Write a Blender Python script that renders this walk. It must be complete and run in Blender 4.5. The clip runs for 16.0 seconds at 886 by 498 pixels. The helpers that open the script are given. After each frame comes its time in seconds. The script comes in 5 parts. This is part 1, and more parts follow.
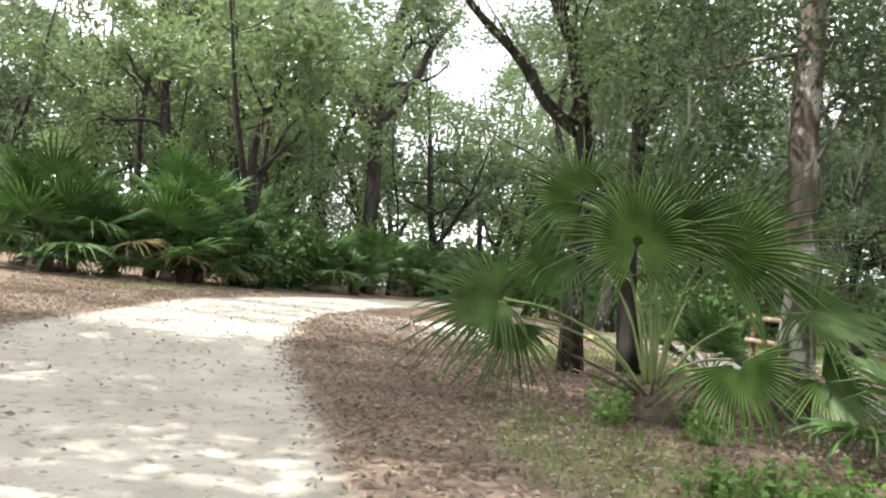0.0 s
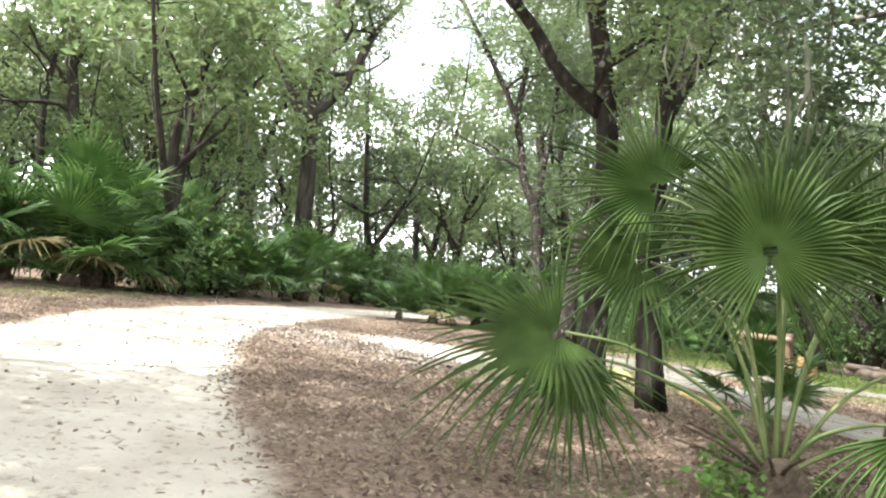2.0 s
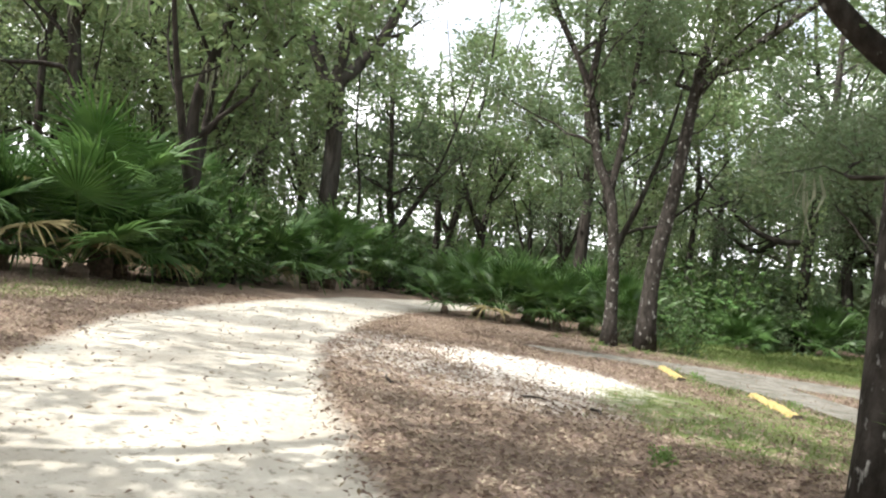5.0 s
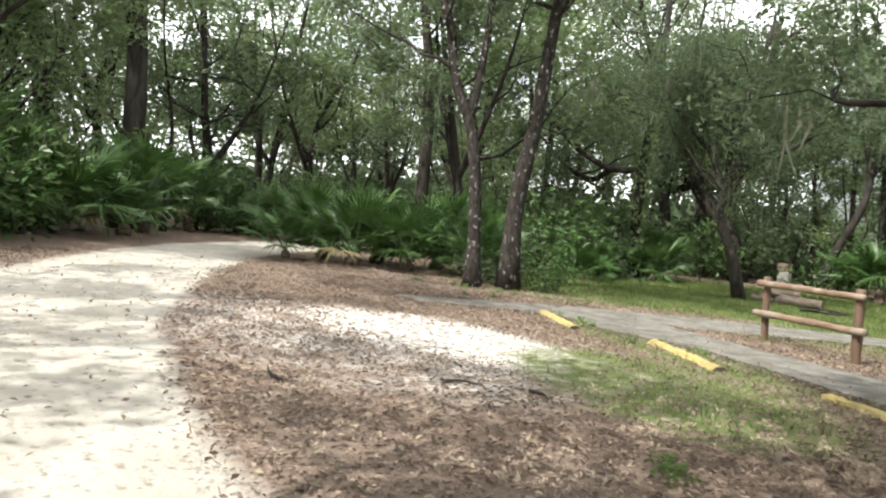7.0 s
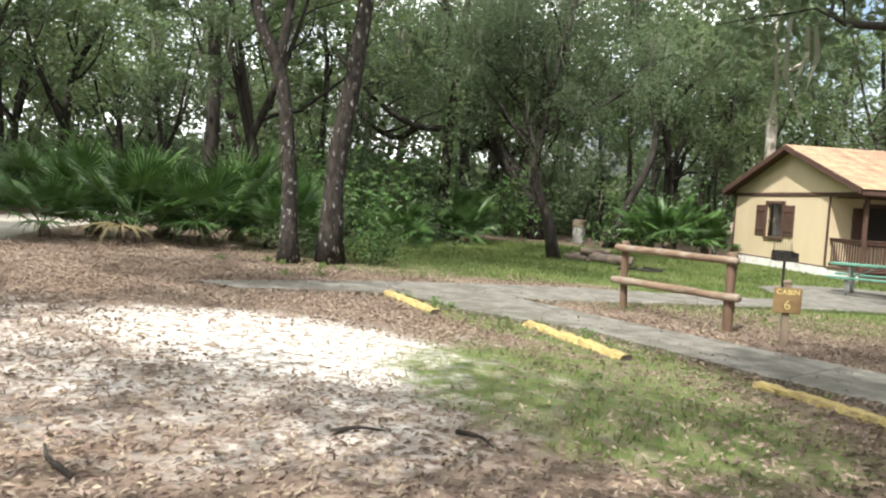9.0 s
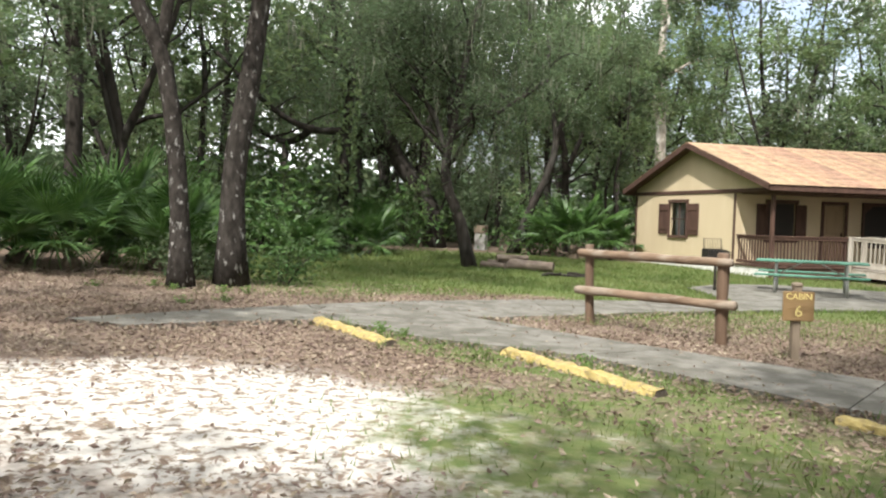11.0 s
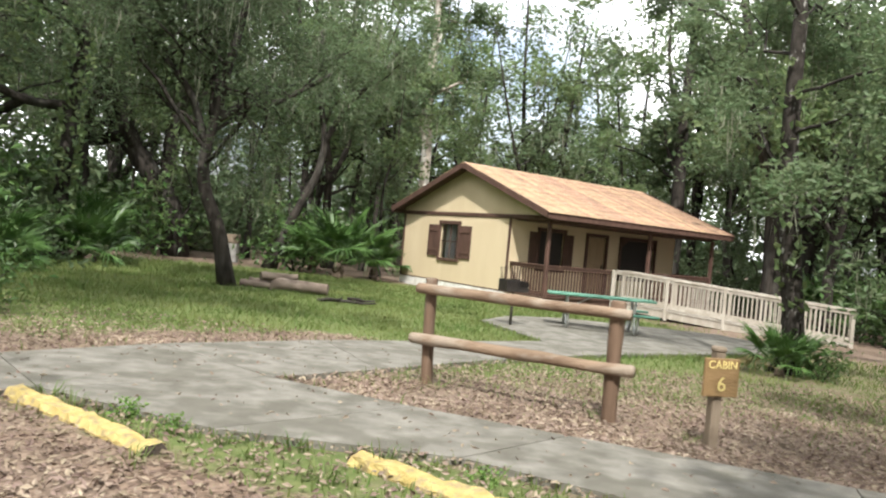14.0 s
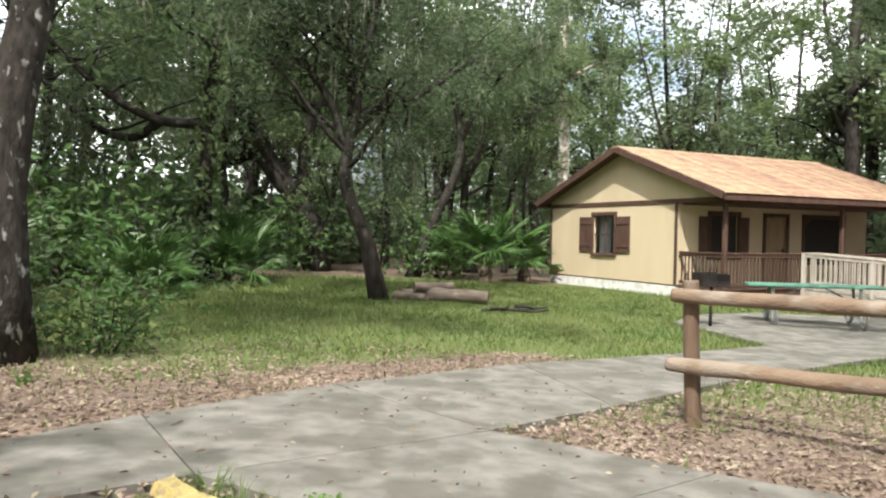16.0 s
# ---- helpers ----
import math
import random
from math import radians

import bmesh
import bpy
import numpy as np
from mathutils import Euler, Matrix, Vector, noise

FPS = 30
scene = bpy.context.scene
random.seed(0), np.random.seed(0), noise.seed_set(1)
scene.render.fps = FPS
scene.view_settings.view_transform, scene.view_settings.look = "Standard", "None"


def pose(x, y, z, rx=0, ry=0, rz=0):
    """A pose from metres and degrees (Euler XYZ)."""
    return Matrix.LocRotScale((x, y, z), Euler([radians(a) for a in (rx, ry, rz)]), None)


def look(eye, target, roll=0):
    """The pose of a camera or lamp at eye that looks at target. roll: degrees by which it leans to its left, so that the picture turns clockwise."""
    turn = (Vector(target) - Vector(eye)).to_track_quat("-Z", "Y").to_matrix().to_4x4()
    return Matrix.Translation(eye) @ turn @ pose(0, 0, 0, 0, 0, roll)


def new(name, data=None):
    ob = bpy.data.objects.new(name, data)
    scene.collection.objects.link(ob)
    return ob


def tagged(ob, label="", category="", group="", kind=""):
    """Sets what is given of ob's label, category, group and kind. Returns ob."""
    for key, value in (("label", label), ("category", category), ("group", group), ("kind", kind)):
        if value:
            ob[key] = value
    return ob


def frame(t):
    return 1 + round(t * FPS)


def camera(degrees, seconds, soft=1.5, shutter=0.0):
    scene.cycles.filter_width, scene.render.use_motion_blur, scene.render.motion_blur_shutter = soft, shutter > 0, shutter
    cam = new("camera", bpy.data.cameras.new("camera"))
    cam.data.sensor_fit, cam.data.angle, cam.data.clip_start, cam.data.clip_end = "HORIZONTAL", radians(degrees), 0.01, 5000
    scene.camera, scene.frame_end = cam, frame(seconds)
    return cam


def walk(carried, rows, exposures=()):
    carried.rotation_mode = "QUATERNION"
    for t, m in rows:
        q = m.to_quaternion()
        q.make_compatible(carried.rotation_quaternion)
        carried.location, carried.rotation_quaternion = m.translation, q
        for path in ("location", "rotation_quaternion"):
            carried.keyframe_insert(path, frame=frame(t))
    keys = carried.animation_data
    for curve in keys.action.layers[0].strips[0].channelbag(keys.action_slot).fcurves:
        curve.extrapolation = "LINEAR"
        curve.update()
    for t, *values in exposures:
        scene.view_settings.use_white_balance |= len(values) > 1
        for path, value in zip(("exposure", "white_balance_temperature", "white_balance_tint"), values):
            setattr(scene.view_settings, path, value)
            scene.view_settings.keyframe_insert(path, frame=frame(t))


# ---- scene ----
cam = camera(60.5, 16.0, soft=2.2)
PATH = [
    (0, (12.122, -5.965, 0.972), (10.328, -5.087, 1.08), 5.1),
    (0.5, (11.547, -5.884, 0.998), (9.787, -4.942, 1.116), 5.3),
    (1, (11.01, -5.783, 1.03), (9.309, -4.74, 1.161), 6.6),
    (1.5, (10.435, -5.667, 1.001), (8.813, -4.501, 1.106), 6.2),
    (2, (9.848, -5.591, 1.061), (8.153, -4.539, 1.196), 5.6),
    (2.5, (9.333, -5.582, 1.106), (7.64, -4.527, 1.248), 5.8),
    (3, (8.764, -5.48, 1.122), (7.083, -4.401, 1.227), 5.3),
    (3.5, (8.245, -5.476, 1.143), (6.559, -4.406, 1.254), 5.8),
    (3.7, (8.046, -5.455, 1.17), (6.342, -4.412, 1.255), 6.7),
    (5.8, (5.922, -5.621, 1.495), (4.283, -4.477, 1.54), 4.9),
    (6, (5.704, -5.577, 1.514), (4.109, -4.371, 1.515), 4.4),
    (6.5, (5.222, -5.36, 1.494), (3.76, -3.995, 1.461), 5.0),
    (7, (4.711, -5.077, 1.535), (3.343, -3.619, 1.467), 4.6),
    (7.5, (4.239, -4.82, 1.574), (3.012, -3.243, 1.488), 5.3),
    (8, (3.72, -4.468, 1.526), (2.607, -2.809, 1.43), 4.8),
    (8.5, (3.232, -4.161, 1.544), (2.167, -2.47, 1.465), 4.0),
    (8.7, (3.05, -4.058, 1.559), (2.052, -2.329, 1.438), 3.5),
    (10.8, (1.388, -2.548, 1.448), (0.772, -0.649, 1.347), 1.5),
    (11, (1.268, -2.452, 1.436), (0.663, -0.548, 1.343), 1.5),
    (11.5, (1.015, -2.196, 1.479), (0.854, -0.203, 1.419), 2.6),
    (12, (0.769, -1.715, 1.463), (0.831, 0.284, 1.443), 2.8),
    (12.5, (0.546, -1.258, 1.469), (0.546, 0.742, 1.507), 4.1),
    (13, (0.373, -0.756, 1.402), (0.559, 1.235, 1.453), 4.1),
    (13.5, (0.128, -0.242, 1.425), (0.157, 1.758, 1.385), 3.7),
    (14, (-0.099, 0.213, 1.452), (-0.032, 2.212, 1.431), 5.3),
    (14.5, (-0.336, 0.705, 1.413), (-0.263, 2.704, 1.413), 3.6),
    (15, (-0.637, 1.166, 1.444), (-0.712, 3.165, 1.471), 2.7),
    (15.5, (-0.936, 1.504, 1.447), (-1.104, 3.496, 1.42), 2.1),
    (16, (-0.99, 2.093, 1.38), (-1.249, 4.075, 1.341), 1.0),
]
walk(cam, [(t, look(eye, target, roll)) for t, eye, target, roll in PATH], [(t, e, 6200, 10) for t, e in ((0, 1.55), (1, 1.78), (2, 1.95), (3.7, 1.78), (5.8, 1.12), (8.7, 1.16), (10.8, 1.02), (13, 1.08), (16, 1.08))])

# ---- world and sun ----
SUN = Vector((-0.12 * 0.62, -0.99 * 0.62, 0.785)).normalized()
world = bpy.data.worlds.new("world")
scene.world = world
world.use_nodes = True
wn = world.node_tree
sky = wn.nodes.new("ShaderNodeTexSky")
sky.sky_type, sky.sun_disc = "NISHITA", False
sky.sun_elevation, sky.sun_rotation = math.asin(SUN.z), math.atan2(SUN.x, SUN.y)
sky.air_density, sky.dust_density, sky.ozone_density = 1.0, 7.0, 0.6
# broken white cloud over the blue
cloud_co = wn.nodes.new("ShaderNodeTexCoord")
cloud = wn.nodes.new("ShaderNodeTexNoise")
cloud.inputs["Scale"].default_value, cloud.inputs["Detail"].default_value = 2.2, 7
wn.links.new(cloud_co.outputs["Generated"], cloud.inputs[0])
cover = wn.nodes.new("ShaderNodeMapRange")
cover.inputs[1].default_value, cover.inputs[2].default_value = 0.36, 0.52
wn.links.new(cloud.outputs["Fac"], cover.inputs[0])
heaven = wn.nodes.new("ShaderNodeMix")
heaven.data_type = "RGBA"
heaven.inputs[7].default_value = (9.0, 8.9, 8.6, 1)
wn.links.new(cover.outputs[0], heaven.inputs[0])
wn.links.new(sky.outputs[0], heaven.inputs[6])
wn.links.new(heaven.outputs[2], wn.nodes["Background"].inputs[0])
wn.nodes["Background"].inputs[1].default_value = 0.15
sun = new("sun", bpy.data.lights.new("sun", "SUN"))
sun.data.energy, sun.data.angle, sun.data.color = 3.6, radians(0.6), (1.0, 0.95, 0.86)
sun.matrix_world = look(SUN * 80, (0, 0, 0))
scene.view_settings.exposure = 1.3


# ---- ground form ----
def ground_z(x, y):
    """Height of the gently falling ground, numbers or arrays."""
    return 0.16 - 0.027 * 40 * np.tanh(x / 40) - 0.018 * 45 * np.tanh(y / 45)


def gz(x, y):
    return float(ground_z(x, y))


# ---- materials ----
def mat(name, base, base2=None, scale=8.0, rough=0.8, bump=0.3, bscale=60.0, metal=0.0, detail=6.0, translucent=0.0,
        stretch=(1, 1, 1), island=0.0, spec=0.3, stain=None, stain_scale=1.5, stain_amount=0.5, stain_lo=0.5):
    """A two-scale noise material: base to base2 by noise, an optional stain, and fine relief."""
    m = bpy.data.materials.new(name)
    m.use_nodes = True
    nt, bs = m.node_tree, m.node_tree.nodes["Principled BSDF"]
    tc = nt.nodes.new("ShaderNodeTexCoord")
    mp = nt.nodes.new("ShaderNodeMapping")
    mp.inputs["Scale"].default_value = stretch
    nt.links.new(tc.outputs["Object"], mp.inputs[0])
    info, spread = nt.nodes.new("ShaderNodeObjectInfo"), nt.nodes.new("ShaderNodeMath")
    spread.operation, spread.inputs[1].default_value = "MULTIPLY", 37.0
    nt.links.new(info.outputs["Random"], spread.inputs[0])
    nt.links.new(spread.outputs[0], mp.inputs["Location"])
    nz = nt.nodes.new("ShaderNodeTexNoise")
    nz.inputs["Scale"].default_value, nz.inputs["Detail"].default_value = scale, detail
    nt.links.new(mp.outputs[0], nz.inputs[0])
    rp = nt.nodes.new("ShaderNodeMapRange")
    rp.inputs[1].default_value, rp.inputs[2].default_value = 0.32, 0.68
    nt.links.new(nz.outputs["Fac"], rp.inputs[0])
    mx = nt.nodes.new("ShaderNodeMix")
    mx.data_type = "RGBA"
    mx.inputs[6].default_value, mx.inputs[7].default_value = (*base, 1), (*(base2 or base), 1)
    nt.links.new(rp.outputs[0], mx.inputs[0])
    col = mx.outputs[2]
    if stain:
        n2 = nt.nodes.new("ShaderNodeTexNoise")
        n2.inputs["Scale"].default_value, n2.inputs["Detail"].default_value = stain_scale, 8
        nt.links.new(mp.outputs[0], n2.inputs[0])
        r2 = nt.nodes.new("ShaderNodeMapRange")
        r2.inputs[1].default_value, r2.inputs[2].default_value, r2.inputs[4].default_value = stain_lo, stain_lo + 0.1, stain_amount
        nt.links.new(n2.outputs["Fac"], r2.inputs[0])
        m2 = nt.nodes.new("ShaderNodeMix")
        m2.data_type = "RGBA"
        m2.inputs[7].default_value = (*stain, 1)
        nt.links.new(r2.outputs[0], m2.inputs[0])
        nt.links.new(col, m2.inputs[6])
        col = m2.outputs[2]
    if island:
        hs = nt.nodes.new("ShaderNodeHueSaturation")
        ge, oi = nt.nodes.new("ShaderNodeNewGeometry"), nt.nodes.new("ShaderNodeObjectInfo")
        ad = nt.nodes.new("ShaderNodeMath")
        ad.operation = "ADD"
        nt.links.new(ge.outputs["Random Per Island"], ad.inputs[0])
        nt.links.new(oi.outputs["Random"], ad.inputs[1])
        r3 = nt.nodes.new("ShaderNodeMapRange")
        r3.inputs[2].default_value = 2.0
        r3.inputs[3].default_value, r3.inputs[4].default_value = 1 - island, 1 + island
        nt.links.new(ad.outputs[0], r3.inputs[0])
        nt.links.new(r3.outputs[0], hs.inputs["Value"])
        nt.links.new(col, hs.inputs["Color"])
        r4 = nt.nodes.new("ShaderNodeMapRange")
        r4.inputs[3].default_value, r4.inputs[4].default_value = 0.5 - 0.05 * island, 0.5 + 0.05 * island
        nt.links.new(ge.outputs["Random Per Island"], r4.inputs[0])
        nt.links.new(r4.outputs[0], hs.inputs["Hue"])
        col = hs.outputs[0]
    nt.links.new(col, bs.inputs["Base Color"])
    bs.inputs["Roughness"].default_value, bs.inputs["Metallic"].default_value = rough, metal
    bs.inputs["Specular IOR Level"].default_value = spec
    if bump:
        b = nt.nodes.new("ShaderNodeBump")
        n3 = nt.nodes.new("ShaderNodeTexNoise")
        n3.inputs["Scale"].default_value, n3.inputs["Detail"].default_value = bscale, 4
        nt.links.new(mp.outputs[0], n3.inputs[0])
        b.inputs["Strength"].default_value, b.inputs["Distance"].default_value = bump, 0.02
        nt.links.new(n3.outputs["Fac"], b.inputs["Height"])
        nt.links.new(b.outputs[0], bs.inputs["Normal"])
    if translucent:
        tr, ms = nt.nodes.new("ShaderNodeBsdfTranslucent"), nt.nodes.new("ShaderNodeMixShader")
        nt.links.new(col, tr.inputs[0])
        ms.inputs[0].default_value = translucent
        nt.links.new(bs.outputs[0], ms.inputs[1])
        nt.links.new(tr.outputs[0], ms.inputs[2])
        nt.links.new(ms.outputs[0], nt.nodes["Material Output"].inputs[0])
    return m


LEAF = mat("oak_leaf", (0.09, 0.128, 0.06), (0.135, 0.178, 0.092), 0.5, 0.5, 0, translucent=0.5, island=0.45)
LEAF_LIGHT = mat("light_leaf", (0.125, 0.175, 0.07), (0.18, 0.235, 0.105), 0.5, 0.45, 0, translucent=0.5, island=0.4)
LEAF_DARK = mat("shrub_leaf", (0.055, 0.10, 0.03), (0.09, 0.15, 0.045), 0.6, 0.4, 0, translucent=0.35, island=0.45)
MOSS = mat("spanish_moss", (0.17, 0.18, 0.125), (0.25, 0.255, 0.19), 1.0, 0.95, 0, translucent=0.3, island=0.3)
PALM = mat("palm_leaf", (0.042, 0.08, 0.018), (0.098, 0.152, 0.04), 5.0, 0.42, 0, translucent=0.24, island=0.5, spec=0.4)
PALM_DEAD = mat("dead_palm_leaf", (0.19, 0.15, 0.075), (0.27, 0.22, 0.11), 3.0, 0.8, 0, translucent=0.2, island=0.3)
PETIOLE = mat("palm_stalk", (0.10, 0.16, 0.05), (0.20, 0.22, 0.09), 4.0, 0.5, 0.1)
PALM_BOOT = mat("palm_boot", (0.06, 0.044, 0.032), (0.14, 0.105, 0.075), 14.0, 0.9, 0.8, 50)
BARK = mat("oak_bark", (0.02, 0.017, 0.015), (0.052, 0.045, 0.038), 9.0, 0.92, 1.0, 22, stretch=(1, 1, 0.25), stain=(0.16, 0.16, 0.14), stain_scale=2.6, stain_amount=0.14, spec=0.06)
BARK_SPOT = mat("lichen_bark", (0.022, 0.019, 0.016), (0.055, 0.048, 0.042), 12.0, 0.95, 1.0, 26, stretch=(1, 1, 0.5), stain=(0.42, 0.41, 0.38), stain_scale=13, stain_amount=0.7, stain_lo=0.6, spec=0.06)
BARK_LICHEN = mat("pale_lichen_bark", (0.06, 0.05, 0.04), (0.14, 0.115, 0.092), 10.0, 0.92, 1.0, 26, stretch=(1, 1, 0.5), stain=(0.52, 0.50, 0.45), stain_scale=5, stain_amount=0.7, stain_lo=0.54)
BARK_PALE = mat("pale_bark", (0.26, 0.22, 0.18), (0.42, 0.38, 0.32), 9.0, 0.9, 0.8, 25, stretch=(1, 1, 0.3), stain=(0.6, 0.58, 0.52), stain_scale=3, stain_amount=0.7)
CONCRETE = mat("concrete", (0.125, 0.117, 0.098), (0.22, 0.207, 0.178), 5.0, 0.92, 0.5, 160, detail=12.0, stain=(0.09, 0.083, 0.064), stain_scale=2.2, stain_amount=0.6, stain_lo=0.47)
POST_WOOD = mat("treated_post", (0.085, 0.052, 0.033), (0.16, 0.105, 0.07), 7.0, 0.85, 0.6, 60, stretch=(1, 1, 0.12), stain=(0.20, 0.17, 0.135), stain_scale=6, stain_amount=0.5)
RAIL_WOOD = mat("peeled_rail", (0.12, 0.078, 0.05), (0.22, 0.155, 0.105), 7.0, 0.85, 0.6, 60, stretch=(0.12, 1, 1), stain=(0.29, 0.25, 0.20), stain_scale=5, stain_amount=0.55)
YELLOW = mat("worn_yellow_paint", (0.33, 0.25, 0.085), (0.47, 0.37, 0.15), 14.0, 0.9, 0.9, 70, stain=(0.24, 0.19, 0.115), stain_scale=16, stain_amount=0.7, stain_lo=0.52)
TIMBER_END = mat("dark_timber_end", (0.06, 0.05, 0.04), (0.13, 0.10, 0.08), 30.0, 0.95, 0.8, 80)
SIDING = mat("tan_siding", (0.54, 0.44, 0.29), (0.58, 0.48, 0.325), 1.2, 0.85, 0.2, 30, stretch=(1, 1, 0.3), stain=(0.47, 0.375, 0.24), stain_scale=0.8, stain_amount=0.35)
TRIM = mat("brown_trim_paint", (0.065, 0.036, 0.027), (0.10, 0.056, 0.042), 6.0, 0.7, 0.3, 70, stretch=(1, 1, 0.3))
ROOF = mat("red_brown_shingle", (0.275, 0.172, 0.105), (0.385, 0.258, 0.168), 7.0, 0.95, 0.6, 120, island=0.28, stain=(0.185, 0.13, 0.09), stain_scale=2.2, stain_amount=0.65)
FOUNDATION = mat("white_foundation", (0.66, 0.65, 0.62), (0.76, 0.75, 0.71), 3.0, 0.9, 0.3, 60, stain=(0.42, 0.40, 0.34), stain_scale=4, stain_amount=0.5)
RAMP_WOOD = mat("weathered_deck_wood", (0.28, 0.25, 0.205), (0.42, 0.385, 0.33), 5.0, 0.85, 0.4, 60, stretch=(1, 1, 0.2), stain=(0.25, 0.22, 0.17), stain_scale=3, stain_amount=0.5)
GREEN = mat("green_plastic_coat", (0.06, 0.16, 0.11), (0.10, 0.23, 0.165), 5.0, 0.45, 0.1, 60)
GALV = mat("galvanised_steel", (0.42, 0.43, 0.42), (0.55, 0.56, 0.55), 12.0, 0.45, 0.1, 80, metal=0.8)
IRON = mat("black_iron", (0.02, 0.019, 0.018), (0.05, 0.04, 0.033), 14.0, 0.7, 0.4, 80, metal=0.4)
SIGN_WOOD = mat("brown_sign_board", (0.17, 0.105, 0.045), (0.23, 0.15, 0.07), 5.0, 0.7, 0.4, 60, stretch=(0.3, 1, 1))
SIGN_TEXT = mat("yellow_letter_paint", (0.50, 0.40, 0.15), (0.60, 0.50, 0.21), 30.0, 0.7, 0)
SIGN_POST = mat("grey_brown_post", (0.13, 0.10, 0.07), (0.21, 0.165, 0.12), 6.0, 0.85, 0.5, 70, stretch=(1, 1, 0.15))
LOG = mat("weathered_log", (0.15, 0.115, 0.09), (0.28, 0.225, 0.18), 6.0, 0.9, 0.8, 40, stretch=(0.3, 1, 1), stain=(0.12, 0.09, 0.07), stain_scale=4, stain_amount=0.6)
LITTER = mat("dead_leaf", (0.17, 0.125, 0.092), (0.32, 0.25, 0.195), 1.2, 0.8, 0, island=0.6, translucent=0.1)
GRASS = mat("grass_blade", (0.078, 0.125, 0.027), (0.17, 0.195, 0.065), 0.7, 0.6, 0, translucent=0.35, island=0.45)
WEED = mat("weed_leaf", (0.095, 0.17, 0.04), (0.15, 0.24, 0.06), 3.0, 0.5, 0, translucent=0.35, island=0.35)
STONE = mat("grey_stone", (0.30, 0.29, 0.27), (0.45, 0.43, 0.40), 5.0, 0.9, 0.6, 40)
METAL_ROOF = mat("pale_metal_roof", (0.50, 0.52, 0.53), (0.66, 0.68, 0.69), 4.0, 0.4, 0.1, 30, metal=0.5, stretch=(6, 0.3, 1), stain=(0.35, 0.34, 0.32), stain_scale=3, stain_amount=0.5)
DOOR_PAINT = mat("brown_tan_door_paint", (0.27, 0.195, 0.115), (0.33, 0.24, 0.145), 4.0, 0.75, 0.3, 60, stretch=(1, 1, 0.2))
ROOM_SHADE = mat("room_shade_dark", (0.03, 0.028, 0.025), (0.05, 0.045, 0.04), 3.0, 0.9, 0)
CURTAIN = mat("grey_curtain", (0.30, 0.31, 0.33), (0.40, 0.41, 0.43), 3.0, 0.9, 0.2, 30, stretch=(8, 8, 0.2))
GLASS = bpy.data.materials.new("window_glass")
GLASS.use_nodes = True
GLASS.node_tree.nodes["Principled BSDF"].inputs["Transmission Weight"].default_value = 1.0
GLASS.node_tree.nodes["Principled BSDF"].inputs["Roughness"].default_value = 0.02
# near-black colour for window openings, with the shade inside put into it
OPENING_DARK = mat("dark_opening_sheet", (0.022, 0.020, 0.018), (0.035, 0.03, 0.027), 40.0, 0.7, 0.2, 300)


# ---- mesh helpers ----
def mesh_np(name, verts, faces, material, smooth=False):
    """A mesh from arrays; faces is an (n, 3) or (n, 4) index array, or a list of faces."""
    me = bpy.data.meshes.new(name)
    me.from_pydata([tuple(v) for v in np.asarray(verts).tolist()], [], [tuple(f) for f in (faces.tolist() if hasattr(faces, "tolist") else faces)])
    me.materials.append(material)
    if smooth:
        me.shade_smooth()
    return me


def thing(name, label, category, m=None, group="", kind=""):
    ob = new(name)
    ob.empty_display_size = 0.1
    if m is not None:
        ob.matrix_world = m
    return tagged(ob, label, category, group, kind)


def part(name, data, material=None, parent=None, label="", m=None):
    """Links a bmesh or a mesh as one object under a thing."""
    if isinstance(data, bmesh.types.BMesh):
        me = bpy.data.meshes.new(name)
        data.to_mesh(me)
        data.free()
        me.materials.append(material)
        data = me
    ob = new(name, data)
    ob.parent = parent
    if m is not None:
        ob.matrix_local = m
    return tagged(ob, label)


def box(size, at=(0, 0, 0), bevel=0.006, bm=None, rot=None):
    """A bevelled box, centre at 'at', added to bm."""
    own = bmesh.new()
    bmesh.ops.create_cube(own, size=1.0)
    bmesh.ops.scale(own, vec=size, verts=own.verts)
    if bevel:
        bmesh.ops.bevel(own, geom=list(own.edges), offset=min(bevel, min(size) * 0.3), segments=1, affect="EDGES")
    if rot is not None:
        bmesh.ops.transform(own, matrix=rot, verts=own.verts)
    bmesh.ops.translate(own, vec=at, verts=own.verts)
    if bm is None:
        return own
    tmp = bpy.data.meshes.new("tmp")
    own.to_mesh(tmp)
    own.free()
    bm.from_mesh(tmp)
    bpy.data.meshes.remove(tmp)
    return bm


